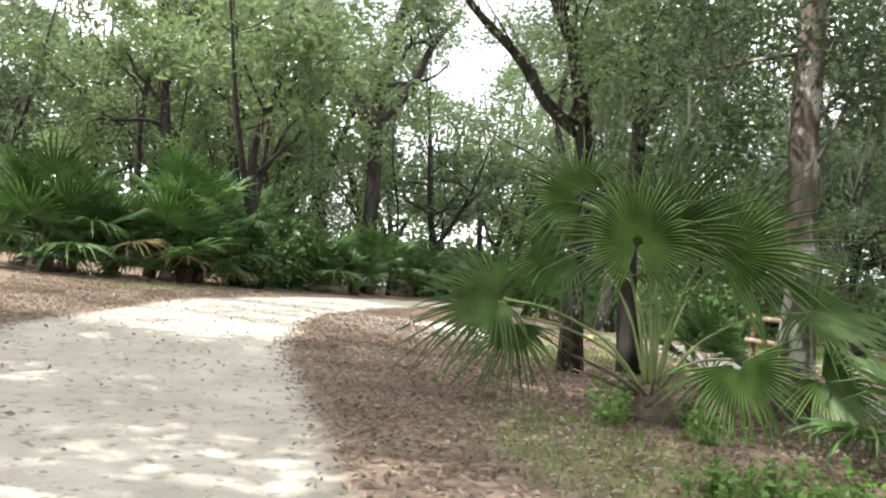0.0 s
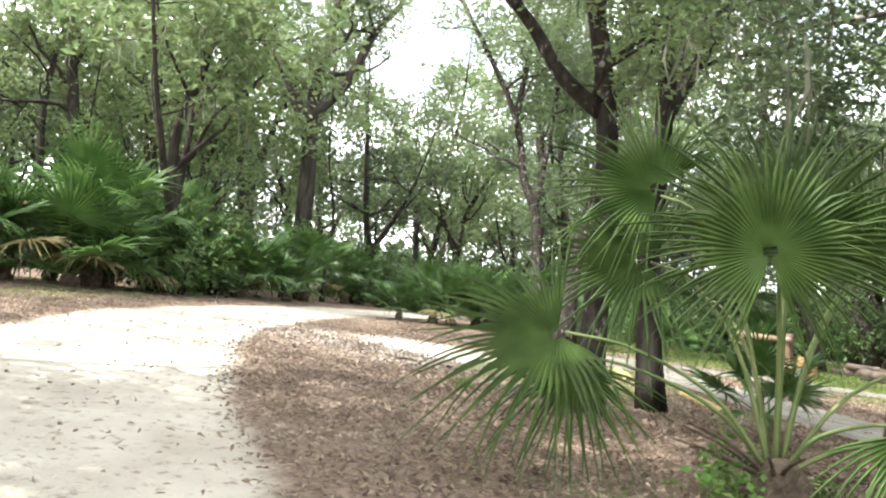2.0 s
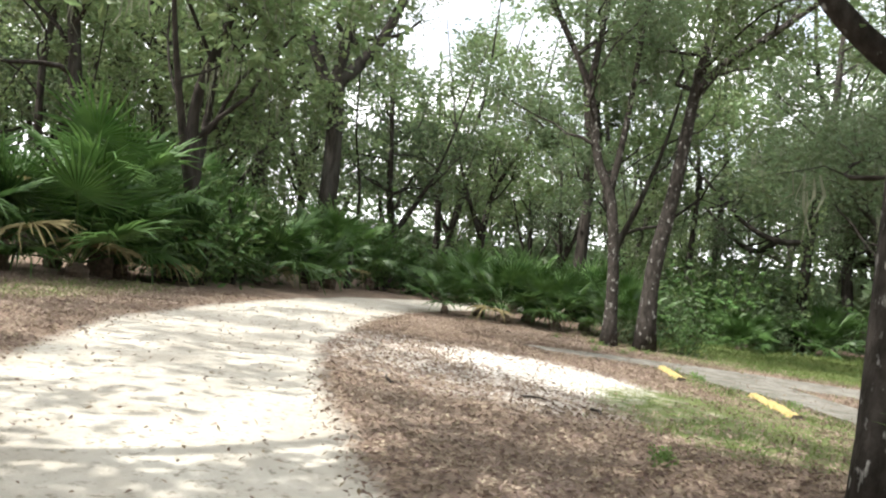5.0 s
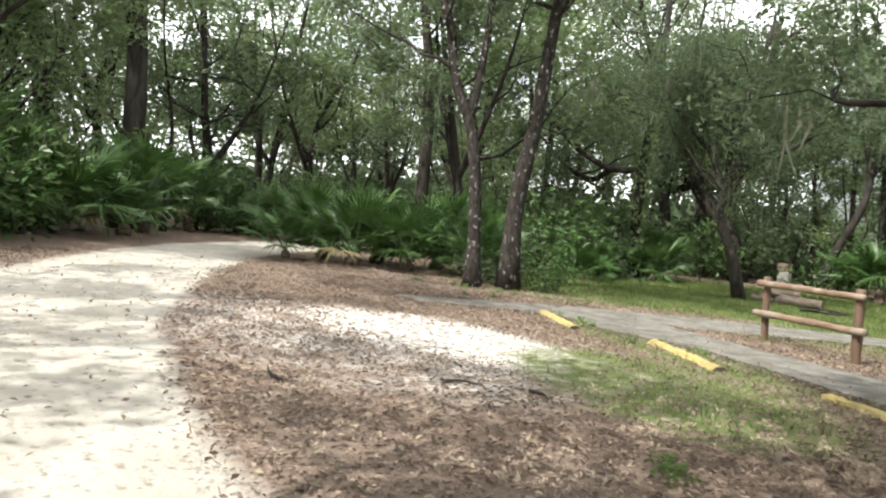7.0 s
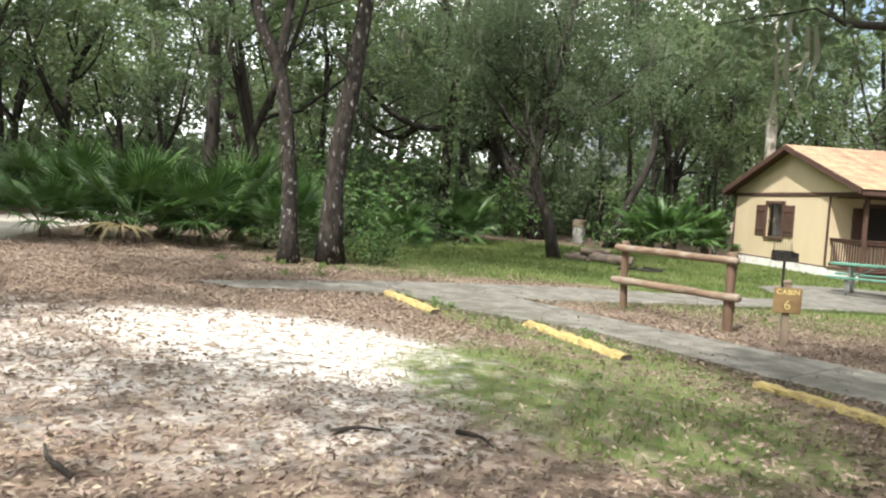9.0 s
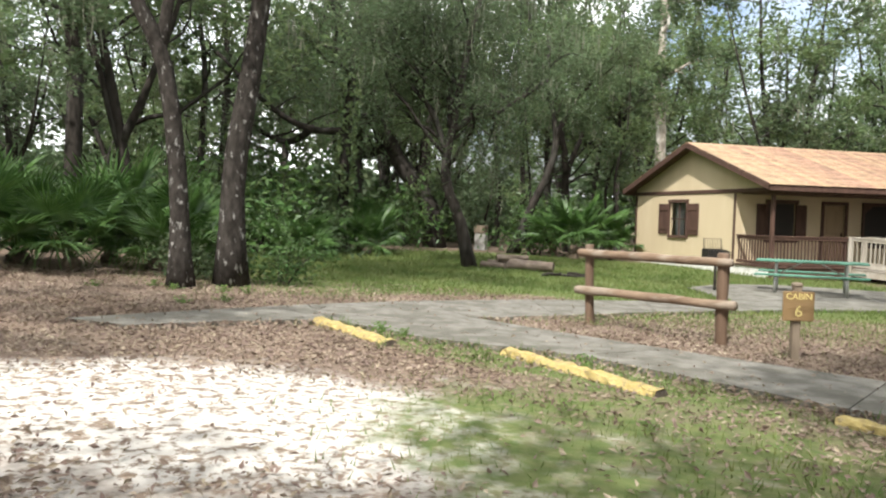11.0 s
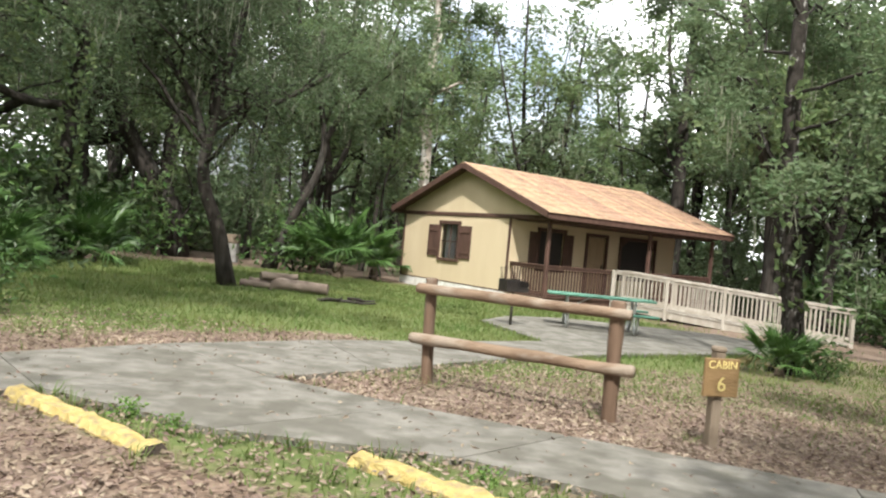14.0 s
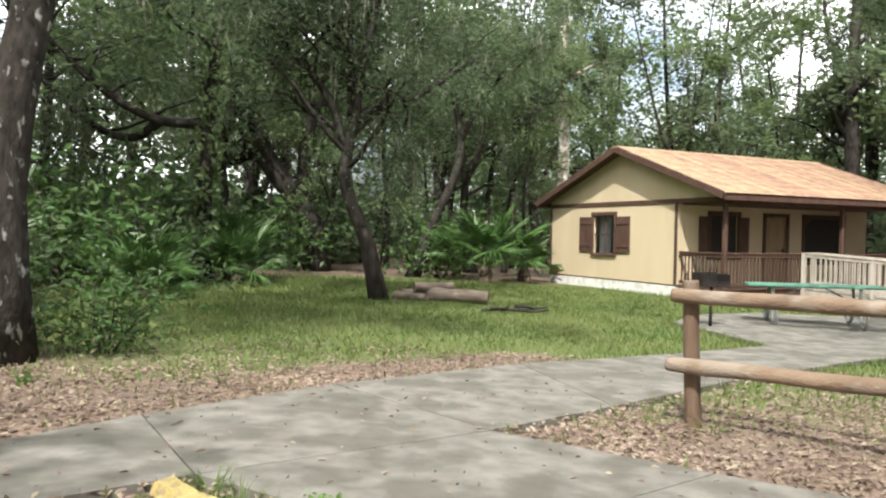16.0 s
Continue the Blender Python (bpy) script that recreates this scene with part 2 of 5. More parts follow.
def tube_np(points, radii, sides=8, wob=0.0, seed=0, cap=True):
    """Vertices and faces of a tapered tube along points."""
    rng = np.random.RandomState(seed)
    P, R = np.asarray(points, float), np.asarray(radii, float)
    n = len(P)
    T = np.gradient(P, axis=0)
    T /= np.linalg.norm(T, axis=1)[:, None] + 1e-9
    ref = np.array([1.0, 0, 0]) if abs(T[:, 0]).mean() < 0.7 else np.array([0, 1.0, 0])
    U = np.cross(T, ref)
    U /= np.linalg.norm(U, axis=1)[:, None] + 1e-9
    V = np.cross(T, U)
    a = np.linspace(0, 2 * np.pi, sides, endpoint=False)
    rr = R[:, None] * (1 + wob * rng.randn(n, sides) * 0.5 + wob * 0.6 * rng.randn(1, sides))
    verts = P[:, None, :] + rr[:, :, None] * (np.cos(a)[None, :, None] * U[:, None, :] + np.sin(a)[None, :, None] * V[:, None, :])
    verts = verts.reshape(-1, 3)
    faces = []
    for i in range(n - 1):
        for j in range(sides):
            k = (j + 1) % sides
            faces.append((i * sides + j, i * sides + k, (i + 1) * sides + k, (i + 1) * sides + j))
    if cap:
        faces.append(tuple(range(sides - 1, -1, -1)))
        faces.append(tuple((n - 1) * sides + j for j in range(sides)))
    return verts, faces


def smooth_path(pts, n):
    """n points on a Catmull-Rom curve through pts."""
    P = np.asarray(pts, float)
    P = np.vstack([2 * P[0] - P[1], P, 2 * P[-1] - P[-2]])
    out = []
    for s in np.linspace(0, len(pts) - 1.0001, n):
        i = int(s)
        t = s - i
        a, b, c, d = P[i], P[i + 1], P[i + 2], P[i + 3]
        out.append(0.5 * (2 * b + (c - a) * t + (2 * a - 5 * b + 4 * c - d) * t * t + (3 * b - a - 3 * c + d) * t ** 3))
    return np.array(out)


def join_np(pieces):
    """Joins (verts, faces) pairs."""
    vs, fs, o = [], [], 0
    for v, f in pieces:
        vs.append(v)
        fs.extend([tuple(i + o for i in face) for face in f])
        o += len(v)
    return np.vstack(vs), fs


def tube(name, pts, radii, material, parent, sides=8, n=None, wob=0.0, label="", smooth=True):
    P = smooth_path(pts, n) if n else np.asarray(pts, float)
    R = np.interp(np.linspace(0, 1, len(P)), np.linspace(0, 1, len(radii)), radii) if hasattr(radii, "__len__") else np.full(len(P), radii)
    v, f = tube_np(P, R, sides, wob)
    return part(name, mesh_np(name, v, f, material, smooth), None, parent, label)


# ---- foliage ----
def leaves_np(centres, sizes, rng, flat=0.6, ratio=0.45, tumble=1.5):
    """Bent diamond leaves at centres: (verts, faces)."""
    n = len(centres)
    d = rng.randn(n, 3)
    d[:, 2] *= flat
    d /= np.linalg.norm(d, axis=1)[:, None]
    up = rng.randn(n, 3) * tumble + np.array([0, 0, 0.8])
    w = np.cross(d, up)
    w /= np.linalg.norm(w, axis=1)[:, None] + 1e-9
    s = np.asarray(sizes)[:, None]
    nrm = np.cross(w, d)
    base = centres - d * s * 0.5
    tip = centres + d * s * 0.5 - nrm * s * 0.12
    l = centres + w * s * ratio * 0.5 + nrm * s * 0.06
    r = centres - w * s * ratio * 0.5 + nrm * s * 0.06
    v = np.stack([base, l, tip, r], 1).reshape(-1, 3)
    f = np.arange(4 * n).reshape(-1, 4)
    return v, f


def moss_np(anchors, rng, length=0.85, strands=6):
    """Hanging tapered strips under anchors."""
    n = len(anchors) * strands
    a = np.repeat(anchors, strands, 0) + rng.randn(n, 3) * np.array([0.10, 0.10, 0.05])
    L = length * (0.25 + rng.rand(n) ** 2)[:, None]
    w = 0.007 + 0.012 * rng.rand(n)[:, None]
    ang = rng.rand(n) * 6.28
    d = np.stack([np.cos(ang), np.sin(ang), 0 * ang], 1)
    mid = a + np.array([0, 0, -0.5]) * L + rng.randn(n, 3) * 0.04
    end = a + np.array([0, 0, -1.0]) * L + rng.randn(n, 3) * 0.07
    v = np.stack([a - d * w * 0.6, a + d * w * 0.6, mid + d * w, mid - d * w, end], 1).reshape(-1, 3)
    f = []
    for i in range(n):
        f += [(5 * i, 5 * i + 1, 5 * i + 2, 5 * i + 3), (5 * i + 3, 5 * i + 2, 5 * i + 4)]
    return v, f


def grow(rng, start, direction, length, r, steps, wander=0.25, lift=0.0):
    """A wandering limb: points and radii."""
    pts, d = [np.array(start, float)], np.array(direction, float)
    d /= np.linalg.norm(d)
    for i in range(steps):
        d = d + rng.randn(3) * wander + np.array([0, 0, lift])
        d /= np.linalg.norm(d)
        pts.append(pts[-1] + d * length / steps)
    return np.array(pts), np.linspace(r, r * 0.35, steps + 1)


def tree_parts(seed, stems, r, crown_r=2.2, limbs=7, subs=4, n_leaf=5000, leaf=0.12, moss=0, droop=0.0, limb_len=3.2, low=0.45, sides=10, clump=0.75, r_top=0.4, flare=1.5, limb_r=0.5):
    """Wood, leaves and moss of a tree whose stems are lists of points from its base. Returns three (verts, faces)."""
    rng = np.random.RandomState(seed)
    wood, twigs, tips = [], [], []
    for k, stem in enumerate(stems):
        P = smooth_path(stem, 16)
        rk = r if k == 0 else r * 0.62
        R = np.linspace(rk, rk * r_top, 16)
        if k == 0:
            R[0] *= flare
            R[1] *= 1 + (flare - 1) * 0.25
        wood.append(tube_np(P, R, sides, 0.09, seed + k))
        nl = max(2, int(limbs * (1.0 if k == 0 else 0.6)))
        for i in range(nl):
            s = low + (1 - low) * (i + rng.rand()) / nl
            j = min(15, int(s * 15))
            a = rng.rand() * 6.283
            d = np.array([math.cos(a), math.sin(a), 0.25 + 0.6 * rng.rand()])
            L = limb_len * (0.6 + 0.7 * rng.rand()) * (1.15 - 0.4 * s)
            lp, lr = grow(rng, P[j], d, L, R[j] * limb_r, 6, 0.28, 0.05)
            twigs.append(tube_np(lp, lr, 4, 0.05, seed, cap=False))
            for q in range(subs):
                jj = rng.randint(2, 7)
                d2 = rng.randn(3) + np.array([0, 0, 0.3]) + (lp[-1] - lp[0]) / (L + 0.01)
                sp, sr = grow(rng, lp[jj], d2, crown_r * (0.5 + 0.5 * rng.rand()), lr[jj] * 0.5, 4, 0.3, -droop)
                twigs.append(tube_np(sp, sr, 3, 0, seed, cap=False))
                tips += [sp[2], sp[3], sp[4]]
            tips.append(lp[-1])
    tips = np.array(tips)
    m = max(1, n_leaf // len(tips))
    c = np.repeat(tips, m, 0)
    g = rng.randn(len(c), 3)
    g /= np.linalg.norm(g, axis=1)[:, None]
    c = c + g * (rng.rand(len(c), 1) ** 0.5) * clump * np.array([1, 1, 0.7]) * (0.6 + 0.8 * np.repeat(rng.rand(len(tips), 1), m, 0))
    lv = leaves_np(c, leaf * (0.7 + 0.6 * rng.rand(len(c))), rng)
    ms = moss_np(tips[rng.choice(len(tips), moss)] , rng) if moss else None
    return wood, lv, ms, join_np(twigs)


def add_tree(name, label, base, parts, bark, leaf, group="", turn=0.0, size=1.0):
    t = thing(name, label, "tree", pose(base[0], base[1], gz(base[0], base[1]) - 0.05, 0, 0, turn) @ Matrix.Scale(size, 4), group)
    wood, lv, ms, twigs = parts
    for i, piece in enumerate(wood):
        part("limb" if i else "trunk", mesh_np("limb" if i else "trunk", *piece, bark, True), None, t)
    tagged(part("crown_wood", mesh_np("crown_wood", *twigs, bark, True), None, t), kind="stuff")
    tagged(part("crown", mesh_np("crown", *lv, leaf), None, t), kind="stuff")
    if ms is not None:
        tagged(part("hanging_moss", mesh_np("hanging_moss", *ms, MOSS), None, t, "grey hanging moss strands"), kind="stuff")
    return t


def frond_np(seed, stalk=0.9, blade=0.75, count=30, droop=0.5, split=0.45, spread=300, segs=3, stalk_r=0.011, down=(0, 0, -1), kinks=0.2, cup=0.16):
    """A fan-palm frond from the origin along +x, rising: the stalk and the pleated fan, whose tips sag towards down. Two (verts, faces)."""
    down = np.array(down, float)
    rng = np.random.RandomState(seed)
    s = np.linspace(0, 1, 7)
    sp = np.stack([stalk * s, 0.03 * np.sin(s * 3 + seed), -0.10 * stalk * s ** 2], 1)
    st = tube_np(sp, np.linspace(stalk_r * 1.5, stalk_r, 7), 5, 0.05, seed)
    hub = sp[-1]
    half, da = radians(spread / 2), radians(spread / count)

    def at(ang, rad, lift):
        z = cup * math.sin(ang * 0.5) ** 2 * rad
        return hub + np.array([math.cos(ang) * rad, math.sin(ang) * rad, z + lift])

    def reach(ang):
        return blade * (0.62 + 0.38 * math.cos(ang / 2.3))

    # fused pleated inner disc: two rings of valley and ridge points
    vs, fs = [], []
    n = 2 * count + 1
    for ring, u in ((0, 0.05), (1, split)):
        for j in range(n):
            ang = -half + da * j / 2
            r_ = reach(ang) * u
            vs.append(at(ang, r_, (1 if j % 2 else -1) * r_ * math.sin(da / 2) * 0.8))
    for j in range(n - 1):
        fs.append((j, n + j, n + j + 1, j + 1))
    # free leaflet tips
    for i in range(count):
        ang = -half + da * (i + 0.5)
        L = reach(ang) * (0.88 + 0.24 * rng.rand())
        dr, bend = droop * (0.5 + rng.rand()), rng.randn() * 0.05
        stray = rng.randn() * 0.07
        kink = 2.3 if rng.rand() < kinks else 1.0
        prev = (n + 2 * i, n + 2 * i + 1, n + 2 * i + 2)
        w0 = math.sin(da / 2) * reach(ang) * split
        for q in range(1, segs + 1):
            u = split + (1 - split) * q / segs
            w = w0 * max(0.02, 1 - q / segs) ** 0.8
            sag = dr * L * max(0.0, u - 0.4) ** 1.6 * kink
            c = at(ang + (bend + stray) * (u - split), L * u * (1 - (0.2 if kink > 1 else 0.03) * (u - split)), 0.0) + down * sag
            sd = np.array([-math.sin(ang), math.cos(ang), 0]) * w
            o = len(vs)
            vs += [c - sd - np.array([0, 0, w * 0.7]), c + np.array([0, 0, w * 0.7]), c + sd - np.array([0, 0, w * 0.7])]
            fs += [(prev[0], o, o + 1, prev[1]), (prev[1], o + 1, o + 2, prev[2])]
            prev = (o, o + 1, o + 2)
    return st, (np.array(vs), fs)


LOW_FRONDS = []
for k, (stalk, blade, droop, spread) in enumerate(((0.95, 0.8, 0.25, 250), (0.8, 0.78, 0.4, 290), (0.9, 0.72, 0.7, 280))):
    st_, fan_ = frond_np(k + 11, stalk, blade, 26, droop, 0.38, spread, 2, cup=0.35)
    LOW_FRONDS.append((mesh_np("frond", *join_np([st_, fan_]), PALM), mesh_np("frond", *join_np([st_, fan_]), PALM_DEAD)))


def palmetto(label, x, y, seed, fronds=14, size=1.0, trunk=0.25, dead=0.1, low=0.1, high=1.35, group="palmettos"):
    """A fan palm with its fronds in a rosette on a short booted trunk."""
    rng = np.random.RandomState(seed)
    t = thing("palmetto", label, "palm", pose(x, y, gz(x, y) - 0.03, 0, 0, rng.rand() * 360), group)
    tv = tube_np(smooth_path([(0, 0, 0), (0.03, 0.02, trunk * 0.5), (0, 0, trunk + 0.05)], 7), np.array([0.15, 0.17, 0.15, 0.17, 0.15, 0.13, 0.06]) * size, 9, 0.18, seed)
    part("trunk", mesh_np("trunk", *tv, PALM_BOOT), None, t)
    for i in range(fronds):
        el = low + (high - low) * ((i + 0.5) / fronds) ** 0.8
        az = i * 2.399 + rng.randn() * 0.25
        is_dead = el < 0.35 and rng.rand() < dead * 3
        k = 2 if el < 0.5 else rng.randint(0, 2)
        sc = size * (0.85 + 0.35 * rng.rand())
        m = Matrix.Translation((0, 0, trunk)) @ pose(0, 0, 0, 0, -math.degrees(el), math.degrees(az)) @ pose(0, 0, 0, rng.randn() * 14, 0, 0) @ Matrix.Scale(sc, 4)
        part("frond", LOW_FRONDS[k % 3][1 if is_dead else 0], None, t, "dry yellowed frond" if is_dead else "", m)
    return t


# ---- ground ----
ROAD = [(40, -13, 1.6), (22, -9.0, 1.6), (12, -6.9, 1.6), (9, -6.3, 1.5), (3.3, -5.1, 1.5), (-0.7, -3.7, 1.4), (-3.6, -2.5, 1.4), (-7.2, 0.0, 1.4), (-10.4, 2.7, 1.35), (-13.2, 5.6, 1.3), (-16, 9.5, 1.3), (-21, 17, 1.3), (-30, 28, 1.3)]
WALK_FAR = [(-4.9, 3.9), (-4.4, 5.1), (-3.6, 6.8), (-2.7, 8.3), (-1.2, 10.1), (0.6, 11.7), (2.2, 13.3)]
WALK_NEAR = [(-4.1, 3.9), (-3.6, 4.7), (-2.7, 5.7), (-1.3, 7.1), (-0.4, 8.2), (0.9, 9.9), (2.9, 12.1)]
BRANCH_FAR = [(-1.3, 7.1), (0.0, 6.5), (1.2, 6.05), (3.1, 5.4), (6.0, 4.5), (10, 3.1), (16, 1.2)]
BRANCH_NEAR = [(-2.7, 5.7), (-1.3, 5.1), (0.3, 5.05), (2.5, 3.9), (5.4, 2.7), (9.4, 1.4), (15.4, -0.5)]
PATIO = [(2.2, 13.3), (1.75, 14.9), (1.35, 16.2), (2.2, 18.4), (3.8, 19.9), (8.2, 20.6), (9.2, 18.6), (7.4, 16.0), (5.0, 13.9), (2.9, 12.1)]


def seg_dist(X, Y, pts):
    """Least distance to a polyline, less its width where the points carry one."""
    best = np.full(np.shape(X), 1e9)
    for a, b in zip(pts[:-1], pts[1:]):
        dx, dy = b[0] - a[0], b[1] - a[1]
        t = np.clip(((X - a[0]) * dx + (Y - a[1]) * dy) / (dx * dx + dy * dy), 0, 1)
        d = np.hypot(X - a[0] - t * dx, Y - a[1] - t * dy)
        if len(a) > 2:
            d = d - (a[2] + t * (b[2] - a[2]))
        best = np.minimum(best, d)
    return best


def inside(X, Y, poly):
    c = np.zeros(np.shape(X), bool)
    for (x1, y1), (x2, y2) in zip(poly, poly[1:] + poly[:1]):
        hit = ((y1 > Y) != (y2 > Y)) & (X < (x2 - x1) * (Y - y1) / ((y2 - y1) or 1e-9) + x1)
        c ^= hit
    return c


def ramp01(v, a, b):
    t = np.clip((v - a) / (b - a), 0, 1)
    return t * t * (3 - 2 * t)


def ellipse(X, Y, cx, cy, rx, ry, turn=0.0, soft=0.35):
    c, s = math.cos(radians(turn)), math.sin(radians(turn))
    u, v = (X - cx) * c + (Y - cy) * s, -(X - cx) * s + (Y - cy) * c
    return 1 - ramp01(np.hypot(u / rx, v / ry), 1 - soft, 1 + soft)


def on_walk(X, Y):
    return inside(X, Y, WALK_FAR + WALK_NEAR[::-1]) | inside(X, Y, BRANCH_FAR + BRANCH_NEAR[::-1]) | inside(X, Y, PATIO)


def road_mask(X, Y):
    return 1 - ramp01(seg_dist(X, Y, ROAD), -0.35, 0.35)


def grass_mask(X, Y):
    lawn = ellipse(X, Y, -2.0, 18.5, 9.5, 10.5, -20, 0.22)
    litter_strip = 1 - ramp01(seg_dist(X, Y, WALK_FAR[:5]), 0.5, 1.3)
    lawn = np.maximum(lawn * (1 - 0.85 * litter_strip), 0)
    patch = 0.68 * ellipse(X, Y, 1.3, 1.9, 2.2, 1.5, -30, 0.4)
    verge = 0.75 * ellipse(X, Y, -0.3, 4.6, 3.2, 0.7, -25, 0.4)
    island = 0.5 * ellipse(X, Y, 3.4, 10.6, 4.0, 2.4, 35, 0.4)
    east = 0.5 * ellipse(X, Y, 9.0, 11.5, 7.0, 5.0, 10, 0.3)
    hero_foot = 0.55 * ellipse(X, Y, 7.9, -2.6, 1.7, 0.9, -20, 0.4)
    bank = 0.5 * ellipse(X, Y, -8.5, -3.5, 4.0, 0.9, -35, 0.4)
    return np.clip(np.max([lawn, patch, verge, island, east, hero_foot, bank], 0), 0, 1)


def sand_mask(X, Y):
    return np.clip(np.max([ellipse(X, Y, -1.6, 1.6, 2.2, 1.3, 0, 0.5), 0.55 * ellipse(X, Y, -1.8, 0.6, 4.2, 2.6, 15, 0.6), 0.7 * ellipse(X, Y, -7.5, 15.5, 2.2, 0.8, 10, 0.4)], 0), 0, 1)


def axis(lo, hi, step, reach):
    mid = np.arange(lo, hi + 1e-6, step)
    out = [step]
    while sum(out) < reach:
        out.append(out[-1] * 1.22)
    o = np.cumsum(out)
    return np.concatenate([(lo - o)[::-1], mid, hi + o])


xs, ys = axis(-16, 13, 0.16, 900), axis(-9, 22, 0.16, 900)
GX, GY = np.meshgrid(xs, ys)
bumps = np.array([noise.noise(Vector((x * 0.7, y * 0.7, 0))) * 0.03 + noise.noise(Vector((x * 2.3, y * 2.3, 5))) * 0.012 for x, y in zip(GX.ravel(), GY.ravel())]).reshape(GX.shape)
rm = road_mask(GX, GY)
walk_near = np.minimum.reduce([seg_dist(GX, GY, p) for p in (WALK_FAR, WALK_NEAR, BRANCH_FAR, BRANCH_NEAR, PATIO + PATIO[:1])])
flat = np.where(on_walk(GX, GY), 0.0, ramp01(walk_near, 0.0, 0.4))
GZ = ground_z(GX, GY) + bumps * (1 - 0.6 * rm) * flat - 0.035 * (1 - flat) - 0.03 * rm
n_x, n_y = len(xs), len(ys)
idx = np.arange(n_x * n_y).reshape(n_y, n_x)
quads = np.stack([idx[:-1, :-1], idx[:-1, 1:], idx[1:, 1:], idx[1:, :-1]], -1).reshape(-1, 4)
ground_me = bpy.data.meshes.new("ground")
ground_me.from_pydata(np.stack([GX, GY, GZ], -1).reshape(-1, 3).tolist(), [], quads.tolist())
for key, field in (("road", rm), ("sand", sand_mask(GX, GY)), ("grass", grass_mask(GX, GY))):
    at = ground_me.attributes.new(key, "FLOAT", "POINT")
    at.data.foreach_set("value", field.astype(np.float32).ravel())
ground_me.shade_smooth()


def ground_material():
    m = bpy.data.materials.new("ground")
    m.use_nodes = True
    nt, bs = m.node_tree, m.node_tree.nodes["Principled BSDF"]
    co = nt.nodes.new("ShaderNodeTexCoord").outputs["Object"]

    def nz(scale, detail=8, rough=0.6):
        n = nt.nodes.new("ShaderNodeTexNoise")
        n.inputs["Scale"].default_value, n.inputs["Detail"].default_value, n.inputs["Roughness"].default_value = scale, detail, rough
        nt.links.new(co, n.inputs[0])
        return n.outputs["Fac"]

    def rng_(v, a, b, c=0.0, d=1.0):
        r = nt.nodes.new("ShaderNodeMapRange")
        for i, q in enumerate((a, b, c, d)):
            r.inputs[i + 1].default_value = q
        nt.links.new(v, r.inputs[0])
        return r.outputs[0]

    def mixc(f, a, b):
        x = nt.nodes.new("ShaderNodeMix")
        x.data_type = "RGBA"
        for sock, v in ((0, f), (6, a), (7, b)):
            if isinstance(v, tuple):
                x.inputs[sock].default_value = (*v, 1)
            else:
                nt.links.new(v, x.inputs[sock])
        return x.outputs[2]

    def edge(name, amount=0.5, lo=0.42, hi=0.58, scale=3.0):
        a = nt.nodes.new("ShaderNodeAttribute")
        a.attribute_name = name
        mt = nt.nodes.new("ShaderNodeMath")
        mt.operation = "MULTIPLY_ADD"
        nt.links.new(nz(scale), mt.inputs[0])
        mt.inputs[1].default_value = amount
        sub = nt.nodes.new("ShaderNodeMath")
        sub.operation = "SUBTRACT"
        nt.links.new(a.outputs["Fac"], sub.inputs[0])
        sub.inputs[1].default_value = amount * 0.5
        nt.links.new(sub.outputs[0], mt.inputs[2])
        return rng_(mt.outputs[0], lo, hi)

    vo = nt.nodes.new("ShaderNodeTexVoronoi")
    vo.inputs["Scale"].default_value = 28
    nt.links.new(co, vo.inputs[0])
    litter = mixc(rng_(vo.outputs["Color"], 0.2, 0.9), (0.085, 0.058, 0.042), (0.26, 0.19, 0.14))
    litter = mixc(rng_(nz(1.1), 0.4, 0.65), litter, (0.165, 0.125, 0.095))
    sandc = mixc(rng_(nz(5), 0.35, 0.65), (0.42, 0.39, 0.35), (0.56, 0.53, 0.48))
    sandy = mixc(rng_(nz(13, 6), 0.50, 0.60), sandc, (0.19, 0.145, 0.11))
    roadc = mixc(rng_(nz(1.4), 0.35, 0.7), (0.33, 0.30, 0.25), (0.45, 0.42, 0.36))
    roadc = mixc(rng_(nz(11, 6), 0.56, 0.66), roadc, (0.22, 0.195, 0.155))
    grassc = mixc(rng_(nz(9), 0.3, 0.7), (0.065, 0.10, 0.026), (0.145, 0.155, 0.062))
    c = mixc(edge("sand", 1.1, 0.3, 0.75, 3), litter, sandy)
    c = mixc(edge("grass", 1.3, 0.3, 0.72, 4), c, grassc)
    c = mixc(edge("road", 0.7, 0.3, 0.7, 3), c, roadc)
    nt.links.new(c, bs.inputs["Base Color"])
    bs.inputs["Roughness"].default_value = 0.95
    bs.inputs["Specular IOR Level"].default_value = 0.15
    b = nt.nodes.new("ShaderNodeBump")
    b.inputs["Strength"].default_value, b.inputs["Distance"].default_value = 0.7, 0.03
    nt.links.new(nz(22, 6), b.inputs["Height"])
    nt.links.new(b.outputs[0], bs.inputs["Normal"])
    return m


ground_me.materials.append(ground_material())
tagged(new("ground", ground_me), "sandy woodland ground with brown leaf litter and grass", "ground", kind="structure")


def slab(bm, poly, top=0.02, depth=0.12):
    """A concrete plate with bevelled edges over a plan polygon."""
    vs = [bm.verts.new((x, y, gz(x, y) + top)) for x, y in poly]
    f = bm.faces.new(vs)
    if f.normal.z < 0:
        f.normal_flip()
    f.normal_update()
    out = bmesh.ops.extrude_face_region(bm, geom=[f])
    low = [v for v in out["geom"] if isinstance(v, bmesh.types.BMVert)]
    for v in low:
        v.co.z -= depth
    bm.normal_update()
    return bm


def inset(poly, d):
    c = np.mean(poly, 0)
    return [tuple(np.array(p) + (c - np.array(p)) / np.linalg.norm(c - np.array(p)) * d) for p in poly]


